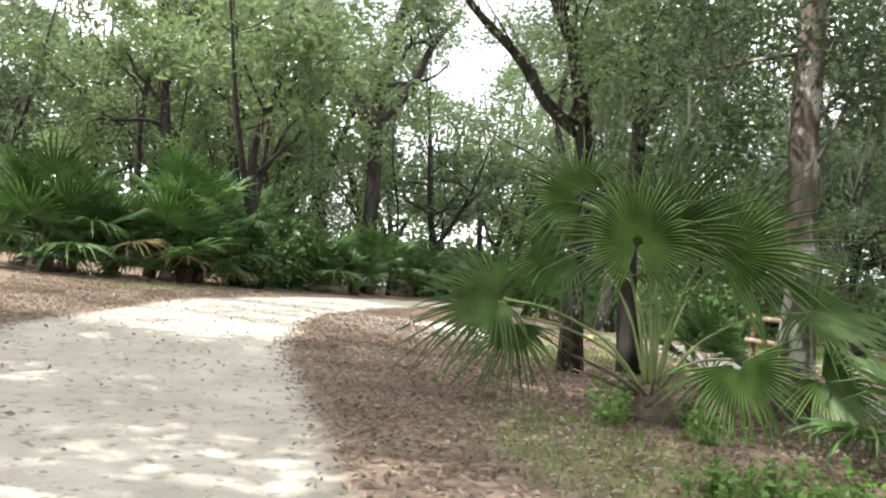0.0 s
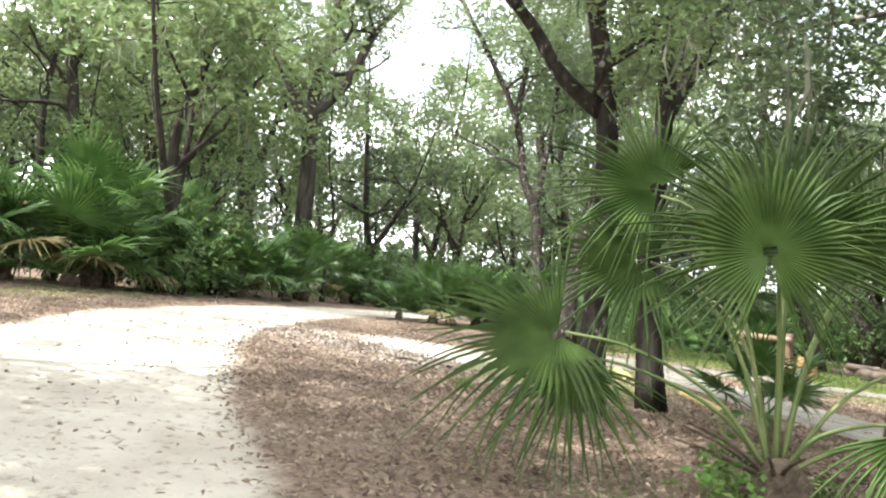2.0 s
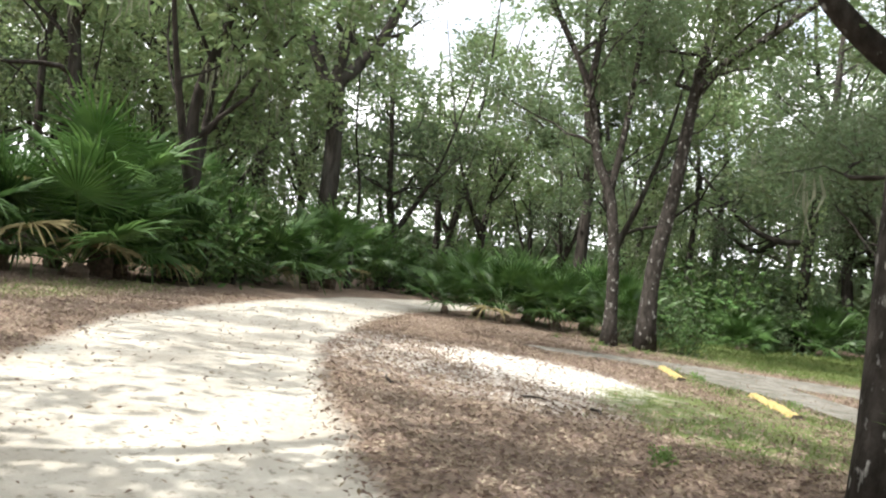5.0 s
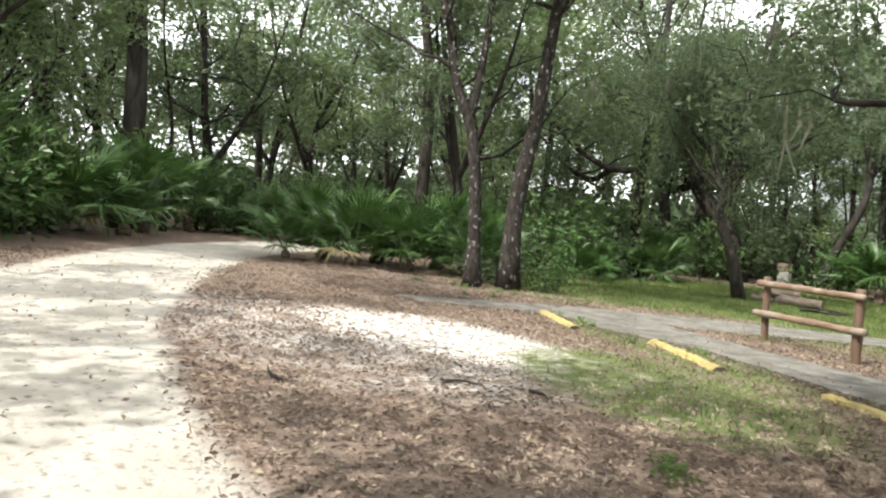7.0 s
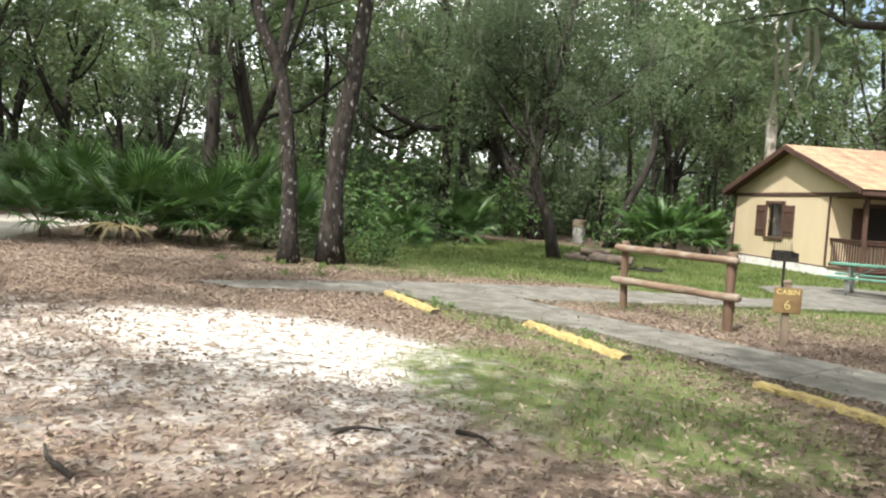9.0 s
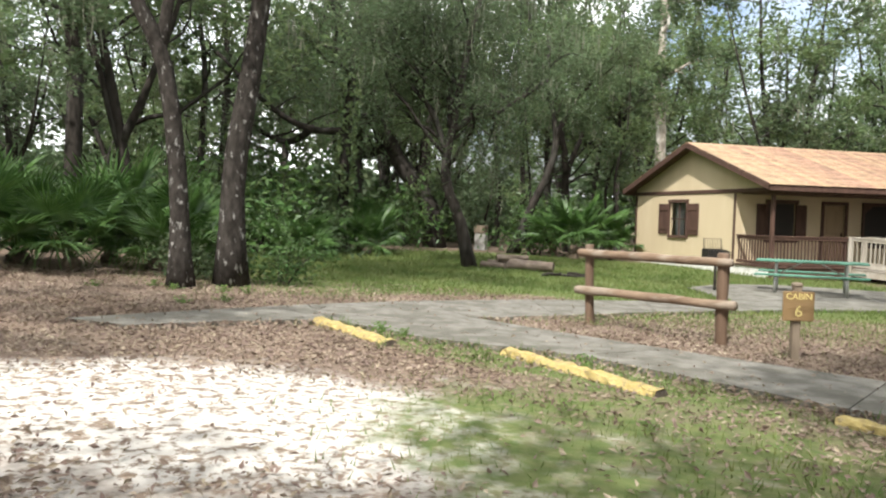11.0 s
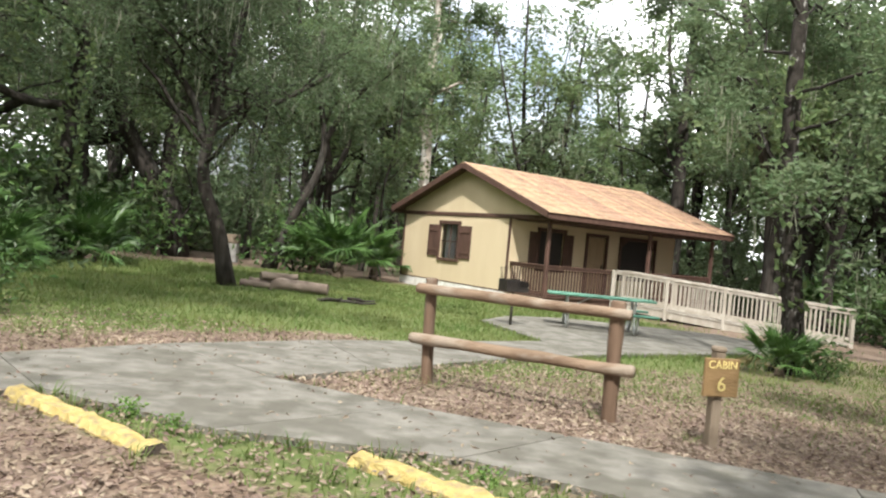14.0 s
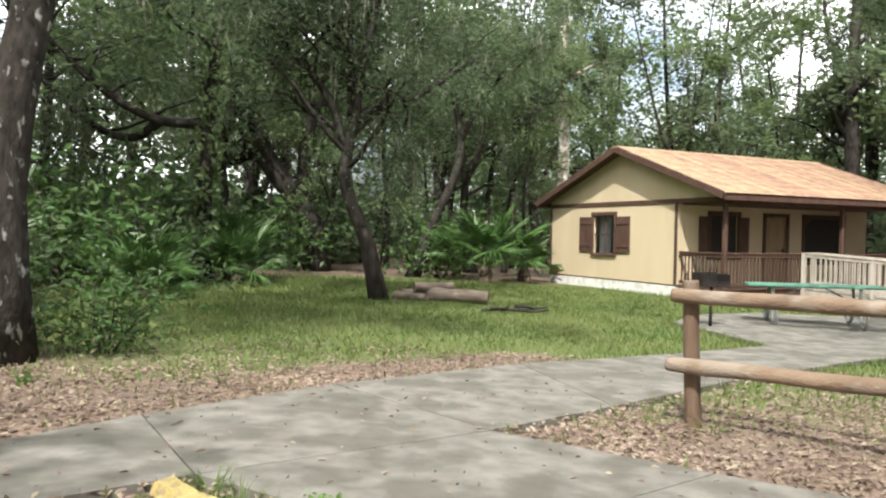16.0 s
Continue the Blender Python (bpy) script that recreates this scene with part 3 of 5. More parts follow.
pavement = thing("pavement", "grey concrete footpath in cast panels with stains", "pavement", kind="structure")
for far, near in ((WALK_FAR, WALK_NEAR), (BRANCH_FAR, BRANCH_NEAR)):
    for i in range(len(far) - 1):
        quad = [far[i], far[i + 1], near[i + 1], near[i]]
        part("panel", slab(bmesh.new(), inset(quad, 0.007)), CONCRETE, pavement)
part("panel", slab(bmesh.new(), inset([PATIO[0], PATIO[1], PATIO[2], (5.4, 16.9), PATIO[7], PATIO[8], PATIO[9]], 0.012)), CONCRETE, pavement)
part("panel", slab(bmesh.new(), inset([PATIO[2], PATIO[3], PATIO[4], PATIO[5], PATIO[6], PATIO[7], (5.4, 16.9)], 0.012)), CONCRETE, pavement)


# ---- rail fence, sign, parking timbers ----
def pole(name, a, b, r, material, parent, seed=0, sides=12, wob=0.03):
    a, b = np.array(a, float), np.array(b, float)
    rng = np.random.RandomState(seed)
    s = np.linspace(0, 1, 9)[:, None]
    P = a + (b - a) * s + rng.randn(9, 3) * r * 0.05
    R = np.full(9, r) * (1 + 0.04 * rng.randn(9))
    P = np.vstack([P[:1] + (P[1] - P[0]) * 0.001, P[:1] + (P[1] - P[0]) * 0.09, P[1:-1], P[-1:] - (P[-1] - P[-2]) * 0.09, P[-1:]])
    R = np.concatenate([[r * 0.86], R, [r * 0.86]])
    v, f = tube_np(P, R, sides, wob, seed)
    return part(name, mesh_np(name, v, f, material, True), None, parent)


fence = thing("rail_fence", "short brown wooden two-rail fence of round posts", "fence")
fl, fr = np.array([0.12, 7.7, gz(0.12, 7.7)]), np.array([1.715, 6.838, gz(1.7, 6.8)])
pole("post", fl - (0, 0, 0.3), fl + (-0.05, 0.03, 1.06), 0.06, POST_WOOD, fence, 1)
pole("post", fr - (0, 0, 0.3), fr + (-0.01, -0.02, 1.08), 0.068, POST_WOOD, fence, 2)
d = (fr - fl) / np.linalg.norm(fr - fl)
nf = np.array([d[1], -d[0], 0]) * 0.1
pole("rail", fl - d * 0.16 + nf * 0.9 + (0, 0, 0.95), fr + d * 0.14 + nf * 0.9 + (0, 0, 0.97), 0.052, RAIL_WOOD, fence, 3)
pole("rail", fl - d * 0.18 + nf + (0, 0, 0.46), fr + d * 0.20 + nf + (0, 0, 0.49), 0.056, RAIL_WOOD, fence, 4)


def cabin_sign():
    x, y = 2.418, 6.303
    s = thing("cabin_sign", "brown wooden cabin number sign on a short post", "sign", pose(x, y, gz(x, y), 0, 0, 12))
    bm = box((0.085, 0.085, 1.0), (0, 0, 0.28), 0.008)
    part("post", bm, SIGN_POST, s)
    part("cap", box((0.10, 0.10, 0.05), (0, 0, 0.80), 0.02), SIGN_POST, s)
    board = part("board", box((0.315, 0.03, 0.31), (0, -0.06, 0.58), 0.006), SIGN_WOOD, s)
    for name, text, size, z in (("lettering", "CABIN", 0.09, 0.655), ("number", "6", 0.165, 0.475)):
        cu = bpy.data.curves.new(name, "FONT")
        cu.body, cu.size, cu.extrude, cu.align_x, cu.offset = text, size, 0.003, "CENTER", 0.0005
        tmp = bpy.data.objects.new("tmp", cu)
        scene.collection.objects.link(tmp)
        me = bpy.data.meshes.new_from_object(tmp.evaluated_get(bpy.context.evaluated_depsgraph_get()))
        bpy.data.objects.remove(tmp)
        me.materials.append(SIGN_TEXT)
        part(name, me, None, board, "routed yellow letters", pose(0, -0.077, z, 90, 0, 0))
    return s


cabin_sign()


def parking_timber(x1, y1, x2, y2, seed):
    L = math.hypot(x2 - x1, y2 - y1)
    z1, z2 = gz(x1, y1), gz(x2, y2)
    t = thing("parking_timber", "worn yellow-painted timber parking stop on the ground", "parking stop", look((x1, y1, z1), (x2, y2, z2)) @ pose(0, 0, 0, 0, -90, 0) @ pose(0, 0, 0, -90, 0, 0), "parking stops")
    t.matrix_world = pose(x1, y1, z1 - 0.015, 0, -math.degrees(math.atan2(z2 - z1, L)), math.degrees(math.atan2(y2 - y1, x2 - x1)))
    rng = np.random.RandomState(seed)
    n, prof = 22, [(-0.08, 0), (-0.08, 0.04), (-0.055, 0.078), (0.05, 0.082), (0.08, 0.045), (0.08, 0)]
    v = [(L * i / n, py + rng.randn() * 0.007, max(-0.03, pz + (rng.randn() * 0.008 if pz else -0.03))) for i in range(n + 1) for py, pz in prof]
    k = len(prof)
    f = [(i * k + j, i * k + (j + 1) % k, (i + 1) * k + (j + 1) % k, (i + 1) * k + j) for i in range(n) for j in range(k)]
    part("timber", mesh_np("timber", np.array(v), [q[::-1] for q in f], YELLOW), None, t)
    for at in (0.0, L):
        sgn = -1 if at == 0 else 1
        e = [(at + sgn * 0.004, py, max(pz, -0.03)) for py, pz in prof]
        part("timber_end", mesh_np("timber_end", np.array(e), [tuple(range(k)) if sgn < 0 else tuple(range(k - 1, -1, -1))], TIMBER_END), None, t, "bare dark sawn end")
    return t


parking_timber(-2.72, 5.45, -1.45, 4.45, 1)
parking_timber(-0.35, 4.75, 1.14, 3.55, 2)
parking_timber(2.35, 3.4, 3.85, 2.35, 3)


# ---- cabin ----
CAB = pose(2.85, 24.65, 0, 0, 0, 33.0)
cabin = thing("cabin", "tan wooden cabin with brown trim, shutters and shingle roof", "cabin", CAB)
UL, YB, YF = 8.2, 6.5, -1.8
Z0, Z1, RID, EAVE = 0.0, 2.38, 4.2, 2.6


def wall_with(along, origin, length, openings, z0=Z0, z1=Z1, thick=0.12):
    """A wall of boxes round its openings (s0, s1, z0, z1), running along x or y from origin."""
    bm = bmesh.new()
    cuts = sorted({0, length, *[o[0] for o in openings], *[o[1] for o in openings]})
    for a, b in zip(cuts[:-1], cuts[1:]):
        op = [o for o in openings if o[0] <= a + 1e-6 and o[1] >= b - 1e-6]
        for lo, hi in ([(z0, op[0][2]), (op[0][3], z1)] if op else [(z0, z1)]):
            if hi - lo > 0.01:
                m, w, zc, h = (a + b) / 2, b - a, (lo + hi) / 2, hi - lo
                if along == "x":
                    box((w, thick, h), (origin[0] + m, origin[1] + thick / 2, zc), 0, bm)
                else:
                    box((thick, w, h), (origin[0] + thick / 2, origin[1] + m, zc), 0, bm)
    bmesh.ops.remove_doubles(bm, verts=bm.verts, dist=0.0005)
    return part("wall", bm, SIDING, cabin, "tan painted plywood siding")


wall_with("y", (0, 0), YB, [(2.82, 3.92, 0.85, 2.08)])
wall_with("x", (0.12, 0), UL - 0.24, [(1.13, 2.23, 0.85, 2.08), (3.4, 4.3, 0.06, 2.08), (5.1, 6.9, 0.7, 2.08)])
wall_with("y", (UL - 0.12, 0), YB, [])
wall_with("x", (0.12, YB - 0.12), UL - 0.24, [])


def prism(tri, x0, x1):
    """A prism along x over a (y, z) polygon."""
    bm = bmesh.new()
    a = [bm.verts.new((x0, y, z)) for y, z in tri]
    b = [bm.verts.new((x1, y, z)) for y, z in tri]
    n = len(tri)
    bm.faces.new(a[::-1])
    bm.faces.new(b)
    for i in range(n):
        bm.faces.new((a[i], a[(i + 1) % n], b[(i + 1) % n], b[i]))
    bmesh.ops.recalc_face_normals(bm, faces=bm.faces)
    return bm


YR = 2.35
SLOPE = (RID - EAVE) / (YR + 2.12)
gable_tri = [(YF, 2.52), (YB, 2.52), (YB, RID - SLOPE * (YB - YR) - 0.10), (YR, RID - 0.10), (YF, RID - SLOPE * (YR - YF) - 0.10)]
part("gable", prism(gable_tri, 0.0, 0.10), SIDING, cabin, "tan siding gable end")
part("gable", prism(gable_tri, UL - 0.10, UL), SIDING, cabin, "tan siding gable end")
part("beam", box((0.16, YB - YF + 0.1, 0.14), (0.05, (YB + YF) / 2, 2.45), 0.01), TRIM, cabin)
part("beam", box((0.16, YB - YF + 0.1, 0.14), (UL - 0.05, (YB + YF) / 2, 2.45), 0.01), TRIM, cabin)
part("beam", box((UL - 0.3, 0.14, 0.2), (UL / 2, YF + 0.08, 2.42), 0.01), TRIM, cabin)
part("porch_ceiling", box((UL - 0.3, 1.6, 0.03), (UL / 2, YF / 2 + 0.03, 2.36), 0), TRIM, cabin)
part("foundation", box((UL + 0.02, YB + 0.02, 0.55), (UL / 2, YB / 2, -0.277), 0.01), FOUNDATION, cabin, "whitewashed block foundation")
for x, y in ((-0.012, 0.04), (-0.012, YB - 0.04)):
    part("corner_board", box((0.03, 0.11, 2.37), (x, y, 1.19), 0.004), TRIM, cabin)
part("sill_line", box((0.02, YB - 0.2, 0.03), (-0.008, YB / 2, 0.02), 0), TRIM, cabin)
part("roof_deck", prism([(YR - 4.47, EAVE - 0.09), (YR, RID - 0.09), (YR + 4.5, EAVE - 0.09), (YR + 4.5, EAVE - 0.02), (YR, RID - 0.02), (YR - 4.47, EAVE - 0.02)], -0.42, UL + 0.55), TRIM, cabin)
for sgn in (-1, 1):
    ang = math.degrees(math.atan(SLOPE)) * -sgn
    run = math.hypot(4.5, RID - EAVE)
    for x in (-0.44, UL + 0.57):
        part("rake_board", box((0.04, run, 0.20), (x, YR + sgn * 2.25, (RID + EAVE) / 2 - 0.07), 0.005, rot=pose(0, 0, 0, ang, 0, 0)), TRIM, cabin)
    part("fascia", box((UL + 0.95, 0.04, 0.19), (UL / 2 + 0.06, YR + sgn * 4.5, EAVE - 0.10), 0.005), TRIM, cabin)
    rows = 30
    course = bmesh.new()
    rng = random.Random(5)
    x = -0.46
    while x < UL + 0.57:
        w = min(rng.uniform(0.25, 0.36), UL + 0.59 - x)
        box((w - 0.008, run / rows + 0.02, 0.012), (x + w / 2, 0, rng.uniform(0, 0.003)), 0, course)
        x += w
    me = bpy.data.meshes.new("shingle_course")
    course.to_mesh(me)
    course.free()
    me.materials.append(ROOF)
    for i in range(rows):
        s = (i + 0.5) / rows
        part("shingle_course", me, None, cabin, "", pose(rng.uniform(-0.01, 0.01), YR + sgn * 4.55 * s, RID + 0.01 - (RID - EAVE) * s * 1.01, ang - sgn * -2.0, 0, 0))
part("ridge_cap", prism([(YR - 0.16, RID - 0.035), (YR, RID + 0.035), (YR + 0.16, RID - 0.035)], -0.46, UL + 0.59), ROOF, cabin)


def window(along, origin, width, z0, z1, shutter=0.5, arch=False, screen=False):
    """A framed window with shutters, on the gable end (y) or the front (x)."""
    L, h = width, z1 - z0
    def B(s, t, z, ds, dt, dz, bev=0.006):
        return box((ds, dt, dz), (origin[0] + s, origin[1] + t, z), bev) if along == "x" else box((dt, ds, dz), (origin[0] + t, origin[1] + s, z), bev)
    win = part("window", B(L / 2, -0.03, z1 + 0.06, L + 0.2, 0.07, 0.12), TRIM, cabin, "brown framed window with open shutters")
    part("window_frame", B(L / 2, -0.03, z0 - 0.05, L + 0.2, 0.07, 0.10), TRIM, win)
    for s in (-0.045, L + 0.045):
        part("window_frame", B(s, -0.03, (z0 + z1) / 2, 0.09, 0.07, h), TRIM, win)
    if screen:
        # opaque sheet in place of glass; its colour stands for the unlit room
        part("screen", B(L / 2, 0.05, (z0 + z1) / 2, L, 0.01, h, 0), OPENING_DARK, win, "near-black sheet standing for the shaded inside")
    else:
        part("pane", B(L / 2, 0.05, (z0 + z1) / 2, L, 0.008, h, 0), GLASS, win)
        part("mullion", B(L / 2, 0.035, (z0 + z1) / 2, 0.04, 0.03, h, 0.004), TRIM, win)
        part("mullion", B(L / 2, 0.035, (z0 + z1) / 2, L, 0.03, 0.04, 0.004), TRIM, win)
        part("curtain", B(L * 0.66, 0.2, (z0 + z1) / 2, L * 0.55, 0.02, h, 0), CURTAIN, win, "pale grey curtain")
    if shutter:
        for s in (-0.09 - shutter / 2, L + 0.09 + shutter / 2):
            sh = part("shutter", B(s, -0.035, (z0 + z1) / 2, shutter, 0.03, h - 0.08), TRIM, win, "solid brown shutter")
            for zz in (z0 + 0.25, z1 - 0.25):
                part("batten", B(s, -0.06, zz, shutter - 0.06, 0.02, 0.09), TRIM, sh)
    return win


window("y", (0, 2.82), 1.1, 0.85, 2.08, 0.68)
window("x", (1.25, 0), 1.1, 0.85, 2.08, 0.36, screen=True)
window("x", (5.22, 0), 1.8, 0.7, 2.08, 0, screen=True)
for s, a in ((-1, 0.0), (1, 1.8)):
    part("arch_corner", prism([(0, 0), (0.34, 0), (0, -0.26)], 0, 0.04), TRIM, cabin, "", Matrix.Translation((5.22 + a, -0.02, 2.08)) @ pose(0, 0, 0, 0, 0, -90 if s < 0 else 90) @ pose(0, 0, 0, 0, 0, 0))
door = part("door", box((0.86, 0.045, 1.98), (3.97, 0.06, 1.07), 0.005), DOOR_PAINT, cabin, "brownish tan panelled door")
for zc, hh in ((0.55, 0.62), (1.5, 0.8)):
    part("door_panel", box((0.6, 0.02, hh), (3.97, 0.032, zc), 0.008), DOOR_PAINT, door)
part("door_handle", box((0.05, 0.06, 0.12), (4.32, 0.02, 1.05), 0.015), IRON, door)
for x in (3.47, 4.47):
    part("door_frame", box((0.11, 0.06, 2.1), (x, -0.02, 1.12), 0.005), TRIM, cabin)
part("door_frame", box((1.11, 0.06, 0.11), (3.97, -0.02, 2.14), 0.005), TRIM, cabin)
# added board across the room, its near-black colour standing for unlit depth
part("interior", box((UL - 0.4, 0.05, 2.3), (UL / 2, 2.5, 1.2), 0), ROOM_SHADE, cabin)
for i in range(11):
    part("porch_board", box((UL + 0.05, 0.158, 0.04), (UL / 2, YF - 0.02 + 0.165 * (i + 0.5), 0.02), 0.004), TRIM, cabin)
part("porch_skirt", box((UL, 0.05, 0.36), (UL / 2, YF + 0.06, -0.18), 0.004), TRIM, cabin)
part("porch_skirt", box((0.05, 1.7, 0.36), (0.04, YF / 2, -0.18), 0.004), FOUNDATION, cabin)
for x in (0.07, 4.7, UL - 0.07):
    part("porch_post", box((0.11, 0.11, 2.3), (x, YF + 0.07, 1.19), 0.008), TRIM, cabin)


def railing(parent, a, b, material, height=0.95, gap=0.125, low=0.1, posts=0.0, thick=0.035):
    """A railing from a to b (local): rails and balusters, posts every 'posts' metres."""
    a, b = Vector(a), Vector(b)
    L = (b - a).length
    yaw, pit = math.degrees(math.atan2(b.y - a.y, b.x - a.x)), -math.degrees(math.asin((b.z - a.z) / L))
    M = Matrix.Translation(a) @ pose(0, 0, 0, 0, pit, yaw)
    part("top_rail", box((L, 0.10, 0.045), (L / 2, 0, height), 0.006), material, parent, "", M)
    part("top_rail", box((L, 0.04, 0.09), (L / 2, 0, height - 0.07), 0.004), material, parent, "", M)
    part("bottom_rail", box((L, 0.04, 0.09), (L / 2, 0, low), 0.004), material, parent, "", M)
    bal = bpy.data.meshes.new("baluster")
    t = box((thick, thick, height - low), (0, 0, (height + low) / 2 - 0.03), 0.004)
    t.to_mesh(bal)
    t.free()
    bal.materials.append(material)
    n = max(1, int(L / gap))
    for i in range(n):
        p = a.lerp(b, (i + 0.5) / n)
        part("baluster", bal, None, parent, "", pose(p.x, p.y, p.z, 0, 0, yaw) @ pose(0, 0.03, 0))
    if posts:
        k = max(1, round(L / posts))
        for i in range(k + 1):
            p = a.lerp(b, i / k)
            part("post", box((0.10, 0.10, height + 0.32), (0, 0, height / 2 - 0.15), 0.006), material, parent, "", pose(p.x, p.y, p.z, 0, 0, yaw))


railing(cabin, (0.06, -0.06, 0.04), (0.06, YF + 0.12, 0.04), TRIM)
railing(cabin, (0.13, YF + 0.07, 0.04), (3.1, YF + 0.07, 0.04), TRIM)
railing(cabin, (4.75, YF + 0.07, 0.04), (UL - 0.12, YF + 0.07, 0.04), TRIM)
railing(cabin, (UL - 0.06, -0.06, 0.04), (UL - 0.06, YF + 0.12, 0.04), TRIM)

# access ramp from the porch to the ground
ramp = thing("access_ramp", "weathered grey wooden access ramp with baluster railings", "ramp")
ra, rb = Vector((6.35, 24.75, 0.02)), Vector((12.4, 21.35, gz(12.4, 21.35) + 0.05))
side = Vector((0.49, 0.87, 0)) * 1.3
railing(ramp, ra, rb, RAMP_WOOD, 1.0, 0.13, 0.12, 1.75)
railing(ramp, ra + side, rb + side, RAMP_WOOD, 1.0, 0.13, 0.12, 1.75)
deck_l = (rb - ra).length
deck = bpy.data.meshes.new("deck_board")
t_ = box((0.135, 1.26, 0.035), (0, 0.65, 0), 0.003)
t_.to_mesh(deck)
t_.free()
deck.materials.append(RAMP_WOOD)
for i in range(int(deck_l / 0.14)):
    p = ra.lerp(rb, (i + 0.5) * 0.14 / deck_l)
    part("deck_board", deck, None, ramp, "", pose(p.x, p.y, p.z - 0.01, 0, math.degrees(math.asin((ra.z - rb.z) / deck_l)), math.degrees(math.atan2(rb.y - ra.y, rb.x - ra.x))))
for off in (0.05, 0.95):
    a_, b_ = ra + side * off, rb + side * off
    part("stringer", box((deck_l, 0.05, 0.2), (deck_l / 2, 0, -0.14), 0.004), RAMP_WOOD, ramp, "", Matrix.Translation(a_) @ pose(0, 0, 0, 0, math.degrees(math.asin((ra.z - rb.z) / deck_l)), math.degrees(math.atan2(rb.y - ra.y, rb.x - ra.x))))


# ---- picnic table, grill, logs ----
def picnic_table(x, y, turn):
    t = thing("picnic_table", "green-topped picnic table with bent galvanised pipe legs", "picnic table", pose(x, y, gz(x, y) + 0.02, 0, 0, turn))
    for yy in (-0.29, -0.1, 0.09, 0.28):
        part("top_plank", box((2.4, 0.175, 0.045), (0, yy, 0.75), 0.01), GREEN, t)
    for yy in (-0.78, 0.78):
        part("bench_plank", box((2.4, 0.25, 0.045), (0, yy, 0.45), 0.01), GREEN, t)
    for xx in (-0.75, 0.75):
        for s in (-1, 1):
            tube("leg", [(xx, s * 0.3, 0.72), (xx, s * 0.24, 0.55), (xx, s * 0.22, 0.4), (xx, s * 0.3, 0.16), (xx, s * 0.48, 0.04), (xx, s * 0.66, 0.05), (xx, s * 0.76, 0.2), (xx, s * 0.78, 0.42)], 0.031, GALV, t, 8, 26)
        tube("crossbar", [(xx, -0.78, 0.42), (xx, 0, 0.41), (xx, 0.78, 0.42)], 0.022, GALV, t, 8, 6)
        tube("brace", [(xx, 0, 0.42), (xx * 0.6, 0, 0.58), (xx * 0.25, 0, 0.72)], 0.017, GALV, t, 6, 6)
    return t


picnic_table(4.15, 17.35, -8)


def grill(x, y, turn):
    g = thing("park_grill", "black iron park grill on a steel post", "grill", pose(x, y, gz(x, y), 0, 0, turn))
    tube("post", [(0, 0, -0.1), (0, 0, 0.72)], 0.03, IRON, g, 10, smooth=True)
    bm = bmesh.new()
    for s, a in (((0.50, 0.38, 0.012), (0, 0, 0.72)), ((0.50, 0.012, 0.24), (0, 0.19, 0.84)), ((0.012, 0.38, 0.24), (-0.25, 0, 0.84)), ((0.012, 0.38, 0.20), (0.25, 0, 0.82)), ((0.50, 0.012, 0.10), (0, -0.19, 0.77))):
        box(s, a, 0.002, bm)
    part("firebox", bm, IRON, g)
    for i in range(9):
        part("grate_bar", box((0.008, 0.4, 0.008), (-0.2 + 0.05 * i, -0.02, 0.93), 0), IRON, g)
    for i in range(7):
        tube("raised_bar", [(-0.18 + 0.06 * i, 0.17, 0.95), (-0.18 + 0.06 * i, 0.24, 1.18)], 0.006, IRON, g, 5)
    tube("raised_frame", [(-0.21, 0.17, 0.94), (-0.21, 0.24, 1.19), (0.21, 0.24, 1.19), (0.21, 0.17, 0.94)], 0.009, IRON, g, 6)
    tube("handle", [(-0.12, -0.2, 0.93), (-0.12, -0.3, 0.95), (0.12, -0.3, 0.95), (0.12, -0.2, 0.93)], 0.008, IRON, g, 6, 10)
    return g


grill(1.956, 15.883, 20)


def log(x, y, length, r, turn, seed, lift=0.0):
    t = thing("log", "weathered grey-brown cut log lying on grass", "log", pose(x, y, gz(x, y) + r * 0.85 + lift, 0, 0, turn), "log pile")
    rng = np.random.RandomState(seed)
    P = np.stack([np.linspace(-length / 2, length / 2, 10), rng.randn(10) * r * 0.12, rng.randn(10) * r * 0.05], 1)
    v, f = tube_np(P, np.linspace(r, r * 0.8, 10), 11, 0.09, seed)
    part("bark", mesh_np("bark", v, f[:-2], LOG, True), None, t)
    for ring in (v[:11][::-1], v[-11:]):
        part("cut_end", mesh_np("cut_end", ring + (ring.mean(0) - v.mean(0)) * 0.003, [tuple(range(11))], LOG), None, t)
    return t


for i, (x, y, l, r, a) in enumerate(((-2.75, 18.2, 1.3, 0.155, -8), (-3.5, 18.4, 1.0, 0.14, 14), (-3.75, 18.0, 0.8, 0.10, -20), (-3.1, 18.65, 1.5, 0.12, 4))):
    log(x, y, l, r, a, i)
log(-3.3, 18.35, 0.9, 0.10, 30, 9, 0.22)
for i, (x, y, l, a) in enumerate(((-1.6, 16.3, 1.0, 15), (-1.3, 16.1, 0.9, -10), (-1.75, 16.0, 0.6, 50), (-1.2, 16.35, 0.7, -35))):
    stick = thing("stick", "dark fallen stick lying in the grass", "stick", pose(x, y, gz(x, y) + 0.04 + 0.02 * i, 0, 0, a), "sticks by the fire spot")
    tube("wood", [(-l / 2, 0, 0.02), (-l / 6, 0.05, 0.03), (l / 6, -0.03, 0.02), (l / 2, 0.04, 0.05)], [0.035, 0.03, 0.02], BARK, stick, 6, 10, 0.1)
